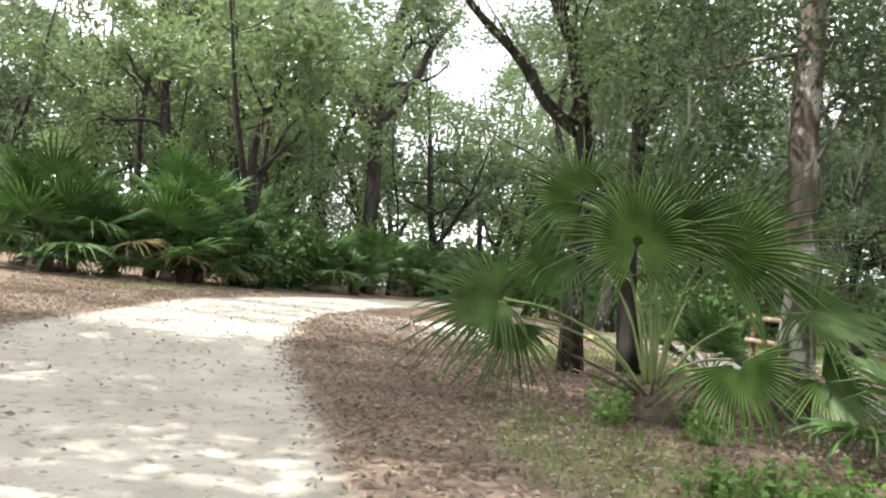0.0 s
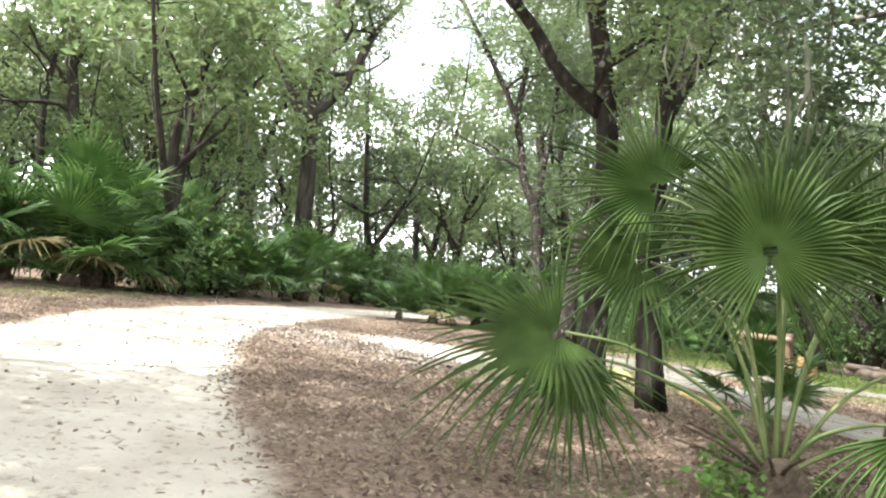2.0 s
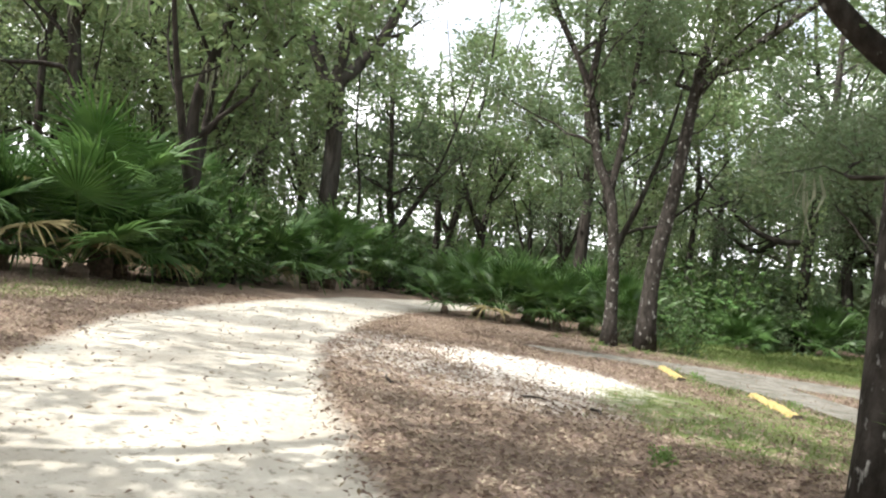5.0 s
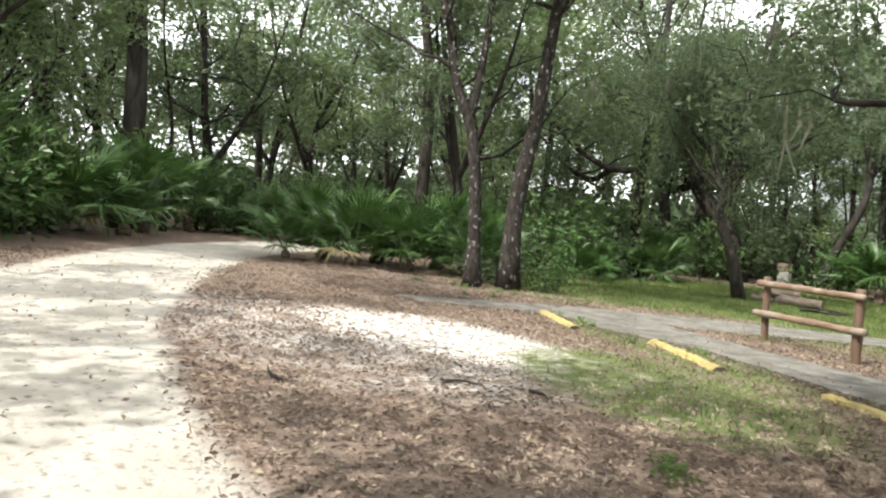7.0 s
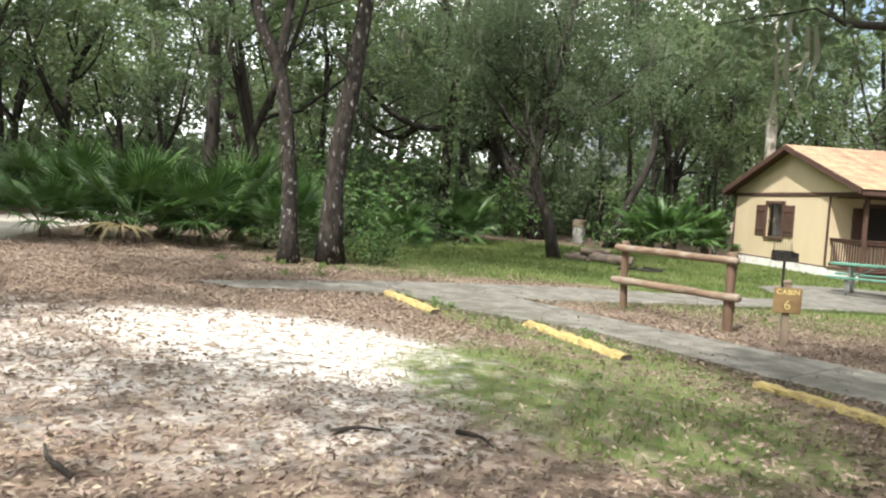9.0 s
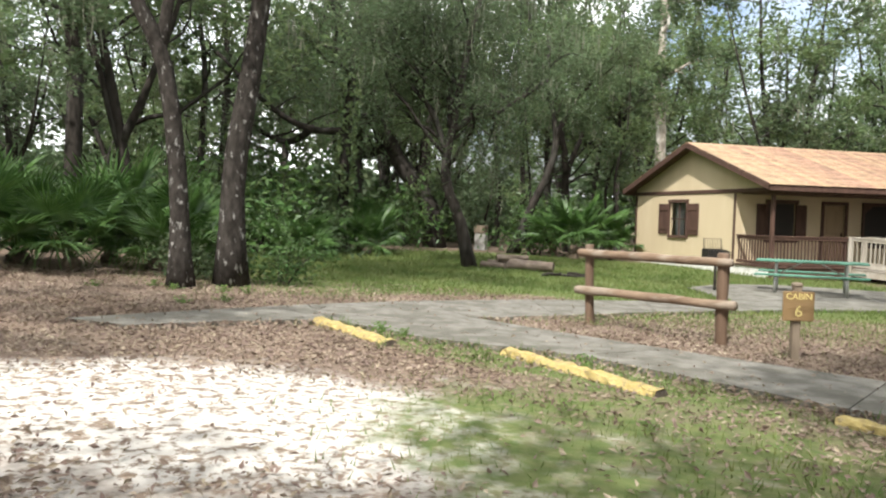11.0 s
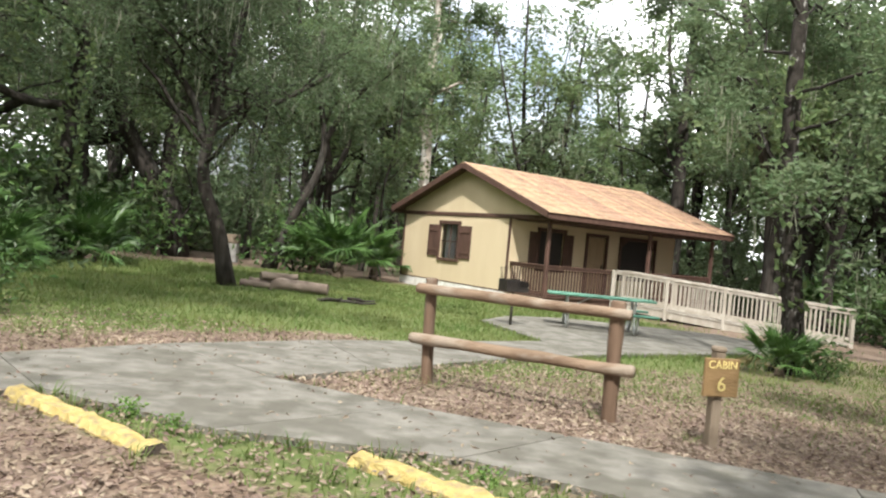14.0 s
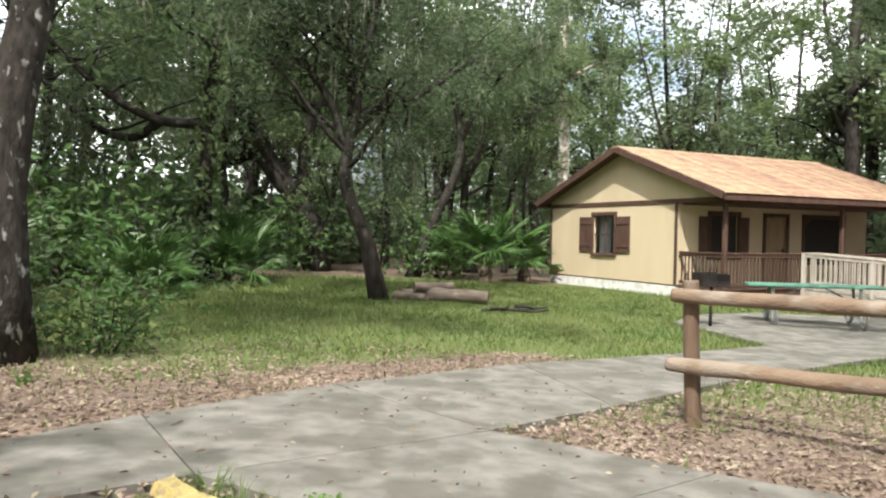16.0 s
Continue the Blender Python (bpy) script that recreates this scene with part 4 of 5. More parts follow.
for i, (x, y, l, a) in enumerate(((-0.35, -1.55, 0.5, 160), (1.05, 0.15, 0.35, -25), (0.45, -0.2, 0.3, 40))):
    stick = thing("stick", "dark fallen twig on leaf litter", "stick", pose(x, y, gz(x, y) + 0.03, 0, 0, a), "twigs on the litter")
    tube("wood", [(-l / 2, 0, 0.0), (0, 0.03, 0.015), (l / 2, -0.02, 0.01)], [0.018, 0.012, 0.006], BARK, stick, 6, 8, 0.1)

# far shelter with a metal roof
shelter = thing("shelter", "low open shelter with a pale metal roof among trees", "shelter", pose(24.5, 39.5, gz(24.5, 39.5), 0, 0, 20))
part("roof", prism([(-2.2, 2.3), (0, 3.1), (2.2, 2.3), (2.2, 2.24), (0, 3.02), (-2.2, 2.24)], -3.2, 3.2), METAL_ROOF, shelter)
for sx in (-2.8, 2.8):
    for sy in (-1.8, 1.8):
        part("post", box((0.14, 0.14, 2.4), (sx, sy, 1.2), 0.01), SIGN_POST, shelter)
part("back_wall", box((5.6, 0.1, 2.2), (0, 1.8, 1.1), 0.01), TRIM, shelter)
# small pale stone stand beneath the big oak
stand = thing("stone_stand", "small whitish stone stand with a brown box on top", "stand", pose(-7.3, 30.0, gz(-7.3, 30.0)))
part("plinth", box((0.5, 0.4, 0.75), (0, 0, 0.35), 0.03), STONE, stand)
part("brown_box", box((0.55, 0.45, 0.35), (0, 0, 0.9), 0.03), SIGN_POST, stand)

# ---- trees by name ----
T = tree_parts
add_tree("oak_tree", "slim oak with lichen-spotted bark leaning over the clearing", (-6.15, 7.5), T(1, [[(0, 0, 0), (-0.03, -0.03, 1.5), (-0.19, -0.17, 3.4), (-0.53, -0.48, 4.5), (-0.7, -0.63, 5.8), (-1.2, -1.1, 7.3), (-2.2, -2.0, 9.6)], [(-0.25, -0.22, 3.6), (-0.1, -0.1, 5.0), (0.0, 0.05, 7.3), (0.1, 0.2, 10.5)], [(-0.75, -0.7, 6.3), (-0.65, -0.6, 7.6), (-0.5, -0.4, 10)]], 0.15, 1.5, 7, 4, 12000, 0.13, 45, low=0.55, limb_len=3.4, clump=0.8), BARK_SPOT, LEAF)
add_tree("oak_tree", "slim oak with lichen-spotted trunk leaning aside", (-5.8, 8.3), T(2, [[(0, 0, 0), (0.03, 0.02, 1.9), (0.19, 0.16, 3.3), (0.34, 0.28, 4.9), (0.45, 0.37, 6.3), (0.62, 0.52, 7.5), (1.0, 0.9, 10.5)], [(0.47, 0.4, 6.2), (0.94, 0.78, 7.0), (1.7, 1.4, 7.7), (3.0, 2.4, 9.0)]], 0.2, 1.5, 7, 4, 12000, 0.13, 45, low=0.6, limb_len=3.4, clump=0.8), BARK_SPOT, LEAF_LIGHT)
add_tree("oak_tree", "straight dark-barked oak behind low palmettos", (-14.2, 13.7), T(3, [[(0, 0, 0), (0.04, 0.04, 2.4), (0.07, 0.07, 4.5), (-0.06, -0.06, 6.9), (-0.3, -0.3, 9.4), (-0.5, -0.5, 13)]], 0.24, 1.8, 8, 4, 9000, 0.18, 50, low=0.5), BARK, LEAF)
add_tree("live_oak", "large live oak with forked trunk and hanging moss", (-19.5, 5.6), T(4, [[(0, 0, 0), (0.05, 0.14, 2.2), (0.07, 0.17, 4.5), (0.03, 0.08, 6.8), (0.0, 0.04, 8.2), (0.11, 0.3, 9.9), (0.25, 0.66, 12.6), (0.4, 1.2, 14.5)], [(0.02, 0.05, 6.6), (-0.34, -0.87, 8.8), (-0.62, -1.61, 9.8), (-0.91, -2.34, 10.9), (-1.5, -3.8, 13.2)], [(0.02, 0.05, 7.6), (0.5, 1.3, 9.3), (0.7, 2.2, 11.5), (1.0, 3.2, 13)]], 0.42, 2.2, 8, 4, 13000, 0.17, 80, low=0.6, limb_len=3.8, clump=0.8, flare=1.3), BARK, LEAF_LIGHT)
add_tree("live_oak", "dark live oak leaning with a bent trunk", (-26.8, 3.1), T(5, [[(0, 0, 0), (-0.05, -0.2, 2.6), (-0.1, -0.4, 4.4), (-0.28, -1.18, 6.9), (-0.49, -2.05, 9.1), (-0.68, -2.83, 11.1), (-1.1, -4.5, 14)], [(-0.66, -2.8, 11.0), (-1.05, -4.35, 12.6), (-1.6, -6, 14)]], 0.36, 2.2, 7, 4, 9000, 0.18, 50, low=0.6, limb_len=3.8, clump=0.8), BARK, LEAF_LIGHT)
add_tree("live_oak", "dark forked live oak with a broken limb", (-28, 6.6), T(6, [[(0, 0, 0), (-0.1, -0.3, 2.2), (-0.28, -0.85, 6.1), (-0.41, -1.27, 8.7), (-0.71, -2.18, 9.8), (-0.98, -3.0, 11.3), (-1.3, -4.0, 13.1), (-1.9, -5.6, 15)], [(-0.2, -0.6, 4.6), (-0.05, -0.17, 6.6), (0.15, 0.5, 9.2), (0.3, 0.9, 12)], [(-0.4, -1.27, 8.5), (-0.39, -1.2, 10.5), (-0.42, -1.3, 12.5), (-0.7, -2.1, 15)]], 0.44, 2.2, 7, 4, 9000, 0.18, 50, low=0.62, limb_len=3.8, clump=0.8), BARK, LEAF_LIGHT)
add_tree("oak_tree", "tall straight dark oak trunk behind palmettos", (-21.7, -2.6), T(7, [[(0, 0, 0), (0.0, 0.2, 2.5), (-0.02, -0.17, 5.2), (-0.05, -0.5, 7.7), (-0.08, -0.87, 10.2), (-0.1, -1.2, 14.5)]], 0.31, 2.0, 8, 4, 9000, 0.18, 40, low=0.5), BARK, LEAF_LIGHT)
add_tree("oak_tree", "dark slim oak behind the big palmetto", (3.97, 0.0), T(8, [[(0, 0, 0), (0.0, 0.0, 1.4), (0.0, 0.0, 2.5), (-0.06, -0.08, 3.5), (-0.17, -0.23, 4.4), (-0.4, -0.55, 5.4), (-0.8, -1.1, 8.8)], [(-0.06, -0.08, 3.2), (-0.35, -0.47, 3.6), (-0.6, -0.8, 4.2), (-1.1, -1.5, 5.1), (-1.7, -2.2, 6.6)]], 0.15, 1.5, 8, 4, 13000, 0.085, 24, low=0.46, limb_len=2.2, clump=0.65, limb_r=0.3, flare=1.3), BARK_SPOT, LEAF_LIGHT)
add_tree("oak_tree", "dark oak with two stems behind the palmetto", (3.75, 1.2), T(9, [[(0, 0, 0), (-0.1, -0.12, 1.7), (-0.08, -0.09, 3.3), (-0.08, -0.09, 5.4), (0.0, 0.1, 9.5)], [(-0.08, -0.09, 3.4), (0.26, 0.31, 4.6), (0.4, 0.5, 5.6), (0.7, 0.9, 9)]], 0.15, 1.5, 8, 4, 15000, 0.085, 30, low=0.42, limb_len=2.2, clump=0.65, limb_r=0.3, flare=1.3), BARK, LEAF)
add_tree("oak_tree", "straight trunk with pale lichen patches beside palmetto", (6.82, 0.65), T(10, [[(0, 0, 0), (0.02, 0.02, 1.1), (0, 0, 2), (-0.03, -0.02, 3.2), (0, 0, 4.4), (0.1, 0.1, 7), (0.1, 0.1, 10.5)]], 0.185, 1.7, 12, 5, 26000, 0.09, 30, droop=0.12, low=0.4, limb_len=2.6, clump=0.75, limb_r=0.2, r_top=0.6, flare=1.2), BARK_LICHEN, LEAF)
add_tree("live_oak", "leaning slender live oak on the lawn", (-4.4, 17.8), T(11, [[(0, 0, 0), (-0.25, -0.05, 1.25), (-0.63, -0.14, 2.2), (-0.71, -0.15, 2.9), (-0.57, -0.12, 3.7), (-0.41, -0.09, 4.8), (-0.12, -0.03, 6.3), (0.3, 0.1, 8.4)], [(-0.7, -0.15, 3.2), (-1.1, -0.24, 4.3), (-1.67, -0.36, 5.0), (-2.6, -0.55, 6.2)], [(-0.55, -0.11, 3.8), (0.06, 0.01, 4.2), (0.8, 0.15, 4.4), (2.0, 0.3, 5.2)], [(-0.6, -0.1, 3.9), (-0.75, 0.3, 5.2), (-1.0, 0.9, 7.4)]], 0.18, 1.7, 10, 5, 36000, 0.105, 120, droop=0.16, low=0.4, limb_len=3.0, clump=0.8, flare=1.35), BARK, LEAF)
add_tree("live_oak", "old massive live oak with twisted low limbs", (-9.3, 29.5), T(12, [[(0, 0, 0), (-0.3, -0.1, 2.0), (-1.2, -0.35, 3.3), (-1.8, -0.55, 4.2), (-2.4, -0.7, 5.9), (-3.6, -1.1, 6.7), (-5.0, -1.4, 7.0), (-6.5, -1.4, 8.4)], [(-0.5, -0.15, 2.4), (-0.45, -0.12, 4.7), (-0.05, 0, 6.4), (0.5, 0.15, 8.6), (0.9, 0, 11.5)], [(-1.6, -0.5, 3.8), (-2.6, 0.2, 4.4), (-3.8, 0.6, 4.2), (-5.4, 0.6, 5.0)]], 0.5, 2.2, 9, 4, 15000, 0.17, 110, low=0.45, limb_len=4.0, clump=0.85, flare=1.25), BARK, LEAF)
add_tree("oak_tree", "thin forked oak leaning at the lawn edge", (-5.5, 28.3), T(13, [[(0, 0, 0), (0.68, 0.12, 1.9), (1.43, 0.25, 3.65), (1.6, 0.27, 5.0), (1.27, 0.22, 6.8), (1.2, 0.2, 9)], [(1.58, 0.27, 4.8), (2.26, 0.39, 6.2), (3.02, 0.52, 7.2), (4.2, 0.6, 8.8)]], 0.2, 1.7, 7, 4, 11000, 0.15, 70, droop=0.12, low=0.5, limb_len=2.8, clump=0.75), BARK, LEAF)
er = add_tree("oak_tree", "straight trunk overgrown with small climbing leaves", (6.19, 12.7), T(14, [[(0, 0, 0), (0.1, 0.0, 0.8), (-0.15, 0.06, 2.6), (-0.25, 0.1, 4.4), (-0.25, 0.1, 6.0), (-0.3, 0.12, 7.1), (-0.3, 0.1, 11.5)]], 0.2, 1.7, 11, 4, 14000, 0.13, 70, low=0.36, limb_len=3.2, droop=0.1, clump=0.7, limb_r=0.28), BARK_SPOT, LEAF)
rng = np.random.RandomState(3)
zz = 0.9 + 4.5 * rng.rand(170)
aa = rng.rand(170) * 6.28
cl = leaves_np(np.stack([0.21 * np.cos(aa) + np.interp(zz, [0.8, 2.6, 4.4], [0.1, -0.15, -0.25]), 0.21 * np.sin(aa) + 0.06, zz], 1), 0.11 + 0.1 * rng.rand(170), rng, 1.2, 0.7)
part("climbing_vine", mesh_np("climbing_vine", *cl, LEAF_LIGHT), None, er, "rounded light green vine leaves")
ivy = add_tree("oak_tree", "tall oak trunk thickly overgrown with green vine", (-9.4, 20.2), T(19, [[(0, 0, 0), (0.0, 0, 2), (0.1, 0, 4), (0.3, 0.05, 6.5), (0.5, 0.1, 9), (0.6, 0.1, 12)], [(0.1, 0, 4.0), (-1.2, -0.3, 4.1), (-2.6, -0.5, 4.9), (-4.4, -0.6, 6.6)], [(-1.0, -0.25, 4.1), (-2.2, 0.3, 3.7), (-3.6, 0.6, 4.2), (-5.2, 0.6, 5.6)]], 0.22, 1.8, 7, 4, 9000, 0.15, 60, low=0.55, limb_len=3.0, clump=0.75), BARK, LEAF)
zz, aa = 0.6 + 6.8 * rng.rand(700), rng.rand(700) * 6.28
rr = 0.24 + 0.12 * rng.rand(700)
cl = leaves_np(np.stack([rr * np.cos(aa) + np.interp(zz, [0, 2, 4, 6.5, 9], [0, 0, 0.1, 0.3, 0.5]), rr * np.sin(aa), zz], 1), 0.13 + 0.1 * rng.rand(700), rng, 1.2, 0.7)
tagged(part("climbing_vine", mesh_np("climbing_vine", *cl, LEAF_LIGHT), None, ivy, "dense light green climbing vine"), kind="stuff")
add_tree("live_oak", "dark massive oak beyond the ramp", (12.9, 27.6), T(15, [[(0, 0, 0), (-0.1, 0, 3), (-0.3, 0, 5), (-1.2, 0, 8), (-2, 0, 12)], [(-0.2, 0, 4.5), (0.6, 0.3, 7), (1.0, 0.5, 12)]], 0.36, 2.0, 8, 4, 8500, 0.2, 40, low=0.5, limb_len=3.6), BARK, LEAF)
add_tree("oak_tree", "dark oak leaning away beyond the ramp", (15.4, 27.5), T(16, [[(0, 0, 0), (0.5, 0, 3), (1.4, 0, 6), (2, 0, 11)]], 0.3, 2.0, 8, 4, 8500, 0.2, 40, low=0.5), BARK, LEAF)
add_tree("pine_tree", "tall pale-barked trunk behind the cabin", (-0.2, 38), T(17, [[(0, 0, 0), (0.1, 0, 5), (0, 0.1, 10), (0.1, 0, 17)]], 0.34, 2.0, 8, 4, 8400, 0.24, 26, low=0.45), BARK_PALE, LEAF)
add_tree("oak_tree", "tall dark trunk rising behind the cabin roof", (13.3, 40), T(18, [[(0, 0, 0), (0.1, 0, 5), (0, 0.1, 10), (0.3, 0, 17)]], 0.45, 2.2, 9, 4, 9600, 0.24, 26, low=0.45, limb_len=4), BARK, LEAF)

# ---- the wood around the clearing ----
KINDS = []
for k in range(10):
    rng = np.random.RandomState(100 + k)
    slim = k >= 7
    lean = rng.randn(2) * (0.7 if slim else 1.1)
    H = (10.5, 12.5, 14, 11.5, 15.5, 9.5, 13, 6.5, 8, 7)[k]
    kx, ky = rng.randn(2) * 0.35
    stem = [(0, 0, 0), (lean[0] * 0.1 + kx * 0.3, lean[1] * 0.1, H * 0.16), (lean[0] * 0.3 - kx * 0.6, lean[1] * 0.3 + ky, H * 0.36), (lean[0] * 0.6 + kx, lean[1] * 0.6 - ky, H * 0.6), (lean[0], lean[1], H)]
    stems = [stem]
    for q in range(0 if slim else (1, 2, 1, 2, 0, 2, 1)[k]):
        z = 0.2 + 0.16 * rng.rand()
        o = smooth_path(stem, 41)[int(z * 40 * 1.1)]
        d = rng.randn(2) * 0.9
        stems.append([tuple(o), (o[0] + d[0] * 0.7, o[1] + d[1] * 0.7, o[2] + H * 0.12), (o[0] + d[0] * 1.5, o[1] + d[1] * 1.5, o[2] + H * 0.3), (o[0] + d[0] * 2.6, o[1] + d[1] * 2.6, H * (0.75 + 0.2 * rng.rand()))])
    if slim:
        KINDS.append(tree_parts(200 + k, stems, 0.06 + 0.012 * (k - 7), 1.1, 7, 3, 1500, 0.17, 10, low=0.4, limb_len=1.7, sides=6, clump=0.55, r_top=0.14))
    else:
        KINDS.append(tree_parts(200 + k, stems, 0.15 + 0.03 * (k % 4), 2.0, 7, 4, 3700, 0.25, 40, low=0.36, limb_len=3.7, sides=7, clump=0.78, r_top=0.14))
MESHES = [([mesh_np("trunk", *p, BARK, True) for p in w], mesh_np("crown", *l, (LEAF, LEAF_LIGHT, LEAF_LIGHT)[i % 3]), mesh_np("hanging_moss", *s, MOSS), mesh_np("crown_wood", *q, BARK, True)) for i, (w, l, s, q) in enumerate(KINDS)]


def wood_tree(x, y, k, turn, size):
    t = thing("wood_tree", "woodland oak with leafy crown and hanging moss", "tree", pose(x, y, gz(x, y) - 0.08, 0, 0, turn) @ Matrix.Scale(size, 4), "woodland trees")
    for i, me in enumerate(MESHES[k][0]):
        part("limb" if i else "trunk", me, None, t)
    for name, me in zip(("crown", "hanging_moss", "crown_wood"), MESHES[k][1:]):
        tagged(part(name, me, None, t), kind="stuff")


def clear(x, y, pad=0.0):
    """True where the open ground, the road, the path and the cabin leave no room for a tree."""
    X, Y = np.array([x]), np.array([y])
    if seg_dist(X, Y, ROAD)[0] < 1.6 + pad or ellipse(X, Y, -1.5, 16.5, 9.0 + pad, 12 + pad, -15, 0.01)[0] > 0.5:
        return True
    if ellipse(X, Y, 3, 2, 9.5 + pad, 9 + pad, 0, 0.01)[0] > 0.5 or ellipse(X, Y, 8, 16, 7 + pad, 9 + pad, 0, 0.01)[0] > 0.5:
        return True
    if ellipse(X, Y, -13, -8, 11, 7, 0, 0.01)[0] > 0.5:
        return True
    if ellipse(X, Y, -6.5, 23, 4.5, 6.5, 12, 0.01)[0] > 0.5:
        return True
    lx, ly = (x - 2.85) * 0.839 + (y - 24.65) * 0.545, -(x - 2.85) * 0.545 + (y - 24.65) * 0.839
    return -3 < lx < 12 and -4.5 < ly < 8.5


rng = np.random.RandomState(42)
spots = []
tries = 0
while len(spots) < 116 and tries < 20000:
    tries += 1
    az, r = radians(-118 + 178 * rng.rand()), 15 + 50 * rng.rand() ** 0.9
    x, y = 3 + r * math.sin(az), 2 + r * math.cos(az)
    if clear(x, y, 1.0) or any((x - a) ** 2 + (y - b) ** 2 < 7.5 for a, b in spots):
        continue
    spots.append((x, y))
for i, (x, y) in enumerate(spots):
    low_gap = 7 < math.degrees(math.atan2(x, y)) < 15
    wood_tree(x, y, rng.randint(7), rng.rand() * 360, (0.95 + 0.4 * rng.rand()) * (0.92 if low_gap else 1.22 if math.hypot(x - 3, y - 2) > 30 else 1.05))
# slim understorey trees between the oaks
thin = []
while len(thin) < 75:
    az, r = radians(-118 + 175 * rng.rand()), 17 + 33 * rng.rand()
    x, y = 3 + r * math.sin(az), 2 + r * math.cos(az)
    if not clear(x, y, 0.6):
        thin.append((x, y))
        wood_tree(x, y, 7 + rng.randint(3), rng.rand() * 360, 0.85 + 0.5 * rng.rand())
# unseen trees added south and east to shade road, litter and porch; the last four stand behind the cabin
for x, y, k, s in ((4.2, -9.2, 6, 1.05), (1.4, -9.2, 4, 1.05), (8, -11, 4, 1.15), (-6, -8.5, 4, 1.2), (11.5, 6.5, 2, 1.0), (14, 10, 0, 1.1), (9.6, 5.8, 5, 0.9), (6.2, -10, 2, 1.1), (13.5, -10.5, 6, 1.1), (2.8, -12, 0, 1.2), (11, -11.5, 5, 1.2), (17, -10.5, 3, 1.1), (7, -15, 2, 1.0), (-4, -19, 4, 1.0), (2, -20, 2, 1.1), (10, -21, 6, 1.1), (-12, -20, 3, 1.1), (18, -2.5, 3, 0.95), (15, 5, 0, 1.0), (20, 8, 2, 1.0), (22, 0, 6, 1.0), (17, 14, 3, 1.0), (24, 18, 1, 1.0), (-4, 34.5, 6, 1.15), (-2.5, 43, 4, 1.2), (-8, 35.5, 4, 1.1), (-6.5, 43, 2, 1.3)):
    wood_tree(x, y, k, (x * 37 + y * 53) % 360, s)

# distant wood closing the view
rng = np.random.RandomState(64)
m, per = 700, 140
az = np.radians(rng.uniform(-150, 110, m))
r = rng.uniform(56, 86, m)
dip = np.where((np.degrees(az) > 4) & (np.degrees(az) < 12), 0.9, 1.0)
top = (9 + 8 * rng.rand(m)) * dip * np.where(np.arange(m) < 260, 0.38, 1.0)
X, Y = 3 + r * np.sin(az), 2 + r * np.cos(az)
mid_ = np.stack([X, Y, ground_z(X, Y) + top * (0.25 + 0.6 * rng.rand(m))], 1)
g = rng.randn(m, per, 3) * np.stack([1.7 + 0 * top, 1.7 + 0 * top, top * 0.16], 1)[:, None, :]
far = (mid_[:, None, :] + g).reshape(-1, 3)
breadth = np.repeat(np.where(np.arange(m) < 260, 1.2, 0.55), per) * (0.8 + 0.6 * rng.rand(len(far)))
far_v = leaves_np(far[far[:, 2] > -1.5], breadth[far[:, 2] > -1.5], rng, 0.6, 0.55)
tagged(new("far_woods", mesh_np("far_woods", *far_v, LEAF)), "distant green woodland behind the nearer trees", "woods", kind="stuff")

# ---- undergrowth ----
SHRUBS = []
for k in range(3):
    r_ = np.random.RandomState(300 + k)
    wood, tips = [], []
    for i in range(9):
        a = i * 0.7
        p, q = grow(r_, (0.1 * math.cos(a), 0.1 * math.sin(a), 0), (math.cos(a) * 0.8, math.sin(a) * 0.8, 1.0), 1.5 + 0.6 * r_.rand(), 0.022, 5, 0.25)
        wood.append(tube_np(p, q, 4, 0, 0, False))
        tips += list(p[2:])
    c = np.repeat(np.array(tips), 24, 0)
    c = c + r_.randn(len(c), 3) * np.array([0.33, 0.33, 0.28])
    c[:, 2] = np.abs(c[:, 2])
    lv = leaves_np(c, 0.15 + 0.1 * r_.rand(len(c)), r_)
    SHRUBS.append((mesh_np("stem", *join_np(wood), BARK), mesh_np("foliage", *lv, (LEAF_DARK, LEAF, LEAF_DARK)[k])))


def shrub(x, y, k, s, turn):
    t = thing("shrub", "dense green leafy shrub in the undergrowth", "shrub", pose(x, y, gz(x, y) - 0.03, 0, 0, turn) @ Matrix.Scale(s, 4), "shrubs")
    part("stem", SHRUBS[k][0], None, t)
    part("foliage", SHRUBS[k][1], None, t)


placed = []
tries = 0
while len(placed) < 175 and tries < 20000:
    tries += 1
    az, r = radians(-118 + 170 * rng.rand()), 13 + 38 * rng.rand()
    x, y = 3 + r * math.sin(az), 2 + r * math.cos(az)
    if clear(x, y, -0.2) or math.hypot(x + 9.8, y - 7.8) < 3.8 or any((x - a) ** 2 + (y - b) ** 2 < 2.2 for a, b in placed):
        continue
    placed.append((x, y))
    shrub(x, y, rng.randint(3), 0.8 + 0.9 * rng.rand(), rng.rand() * 360)
for x, y, k, s in ((-5.2, 9.0, 0, 0.5), (-6.8, 8.6, 1, 0.45), (-9.5, 18.5, 1, 1.1), (-10.5, 16.5, 0, 1.3), (-11.5, 20, 0, 1.6), (-12, 14, 2, 1.0), (6.5, 12.2, 0, 0.36), (-9.5, 13, 1, 0.9)):
    shrub(x, y, k, s, x * 50)


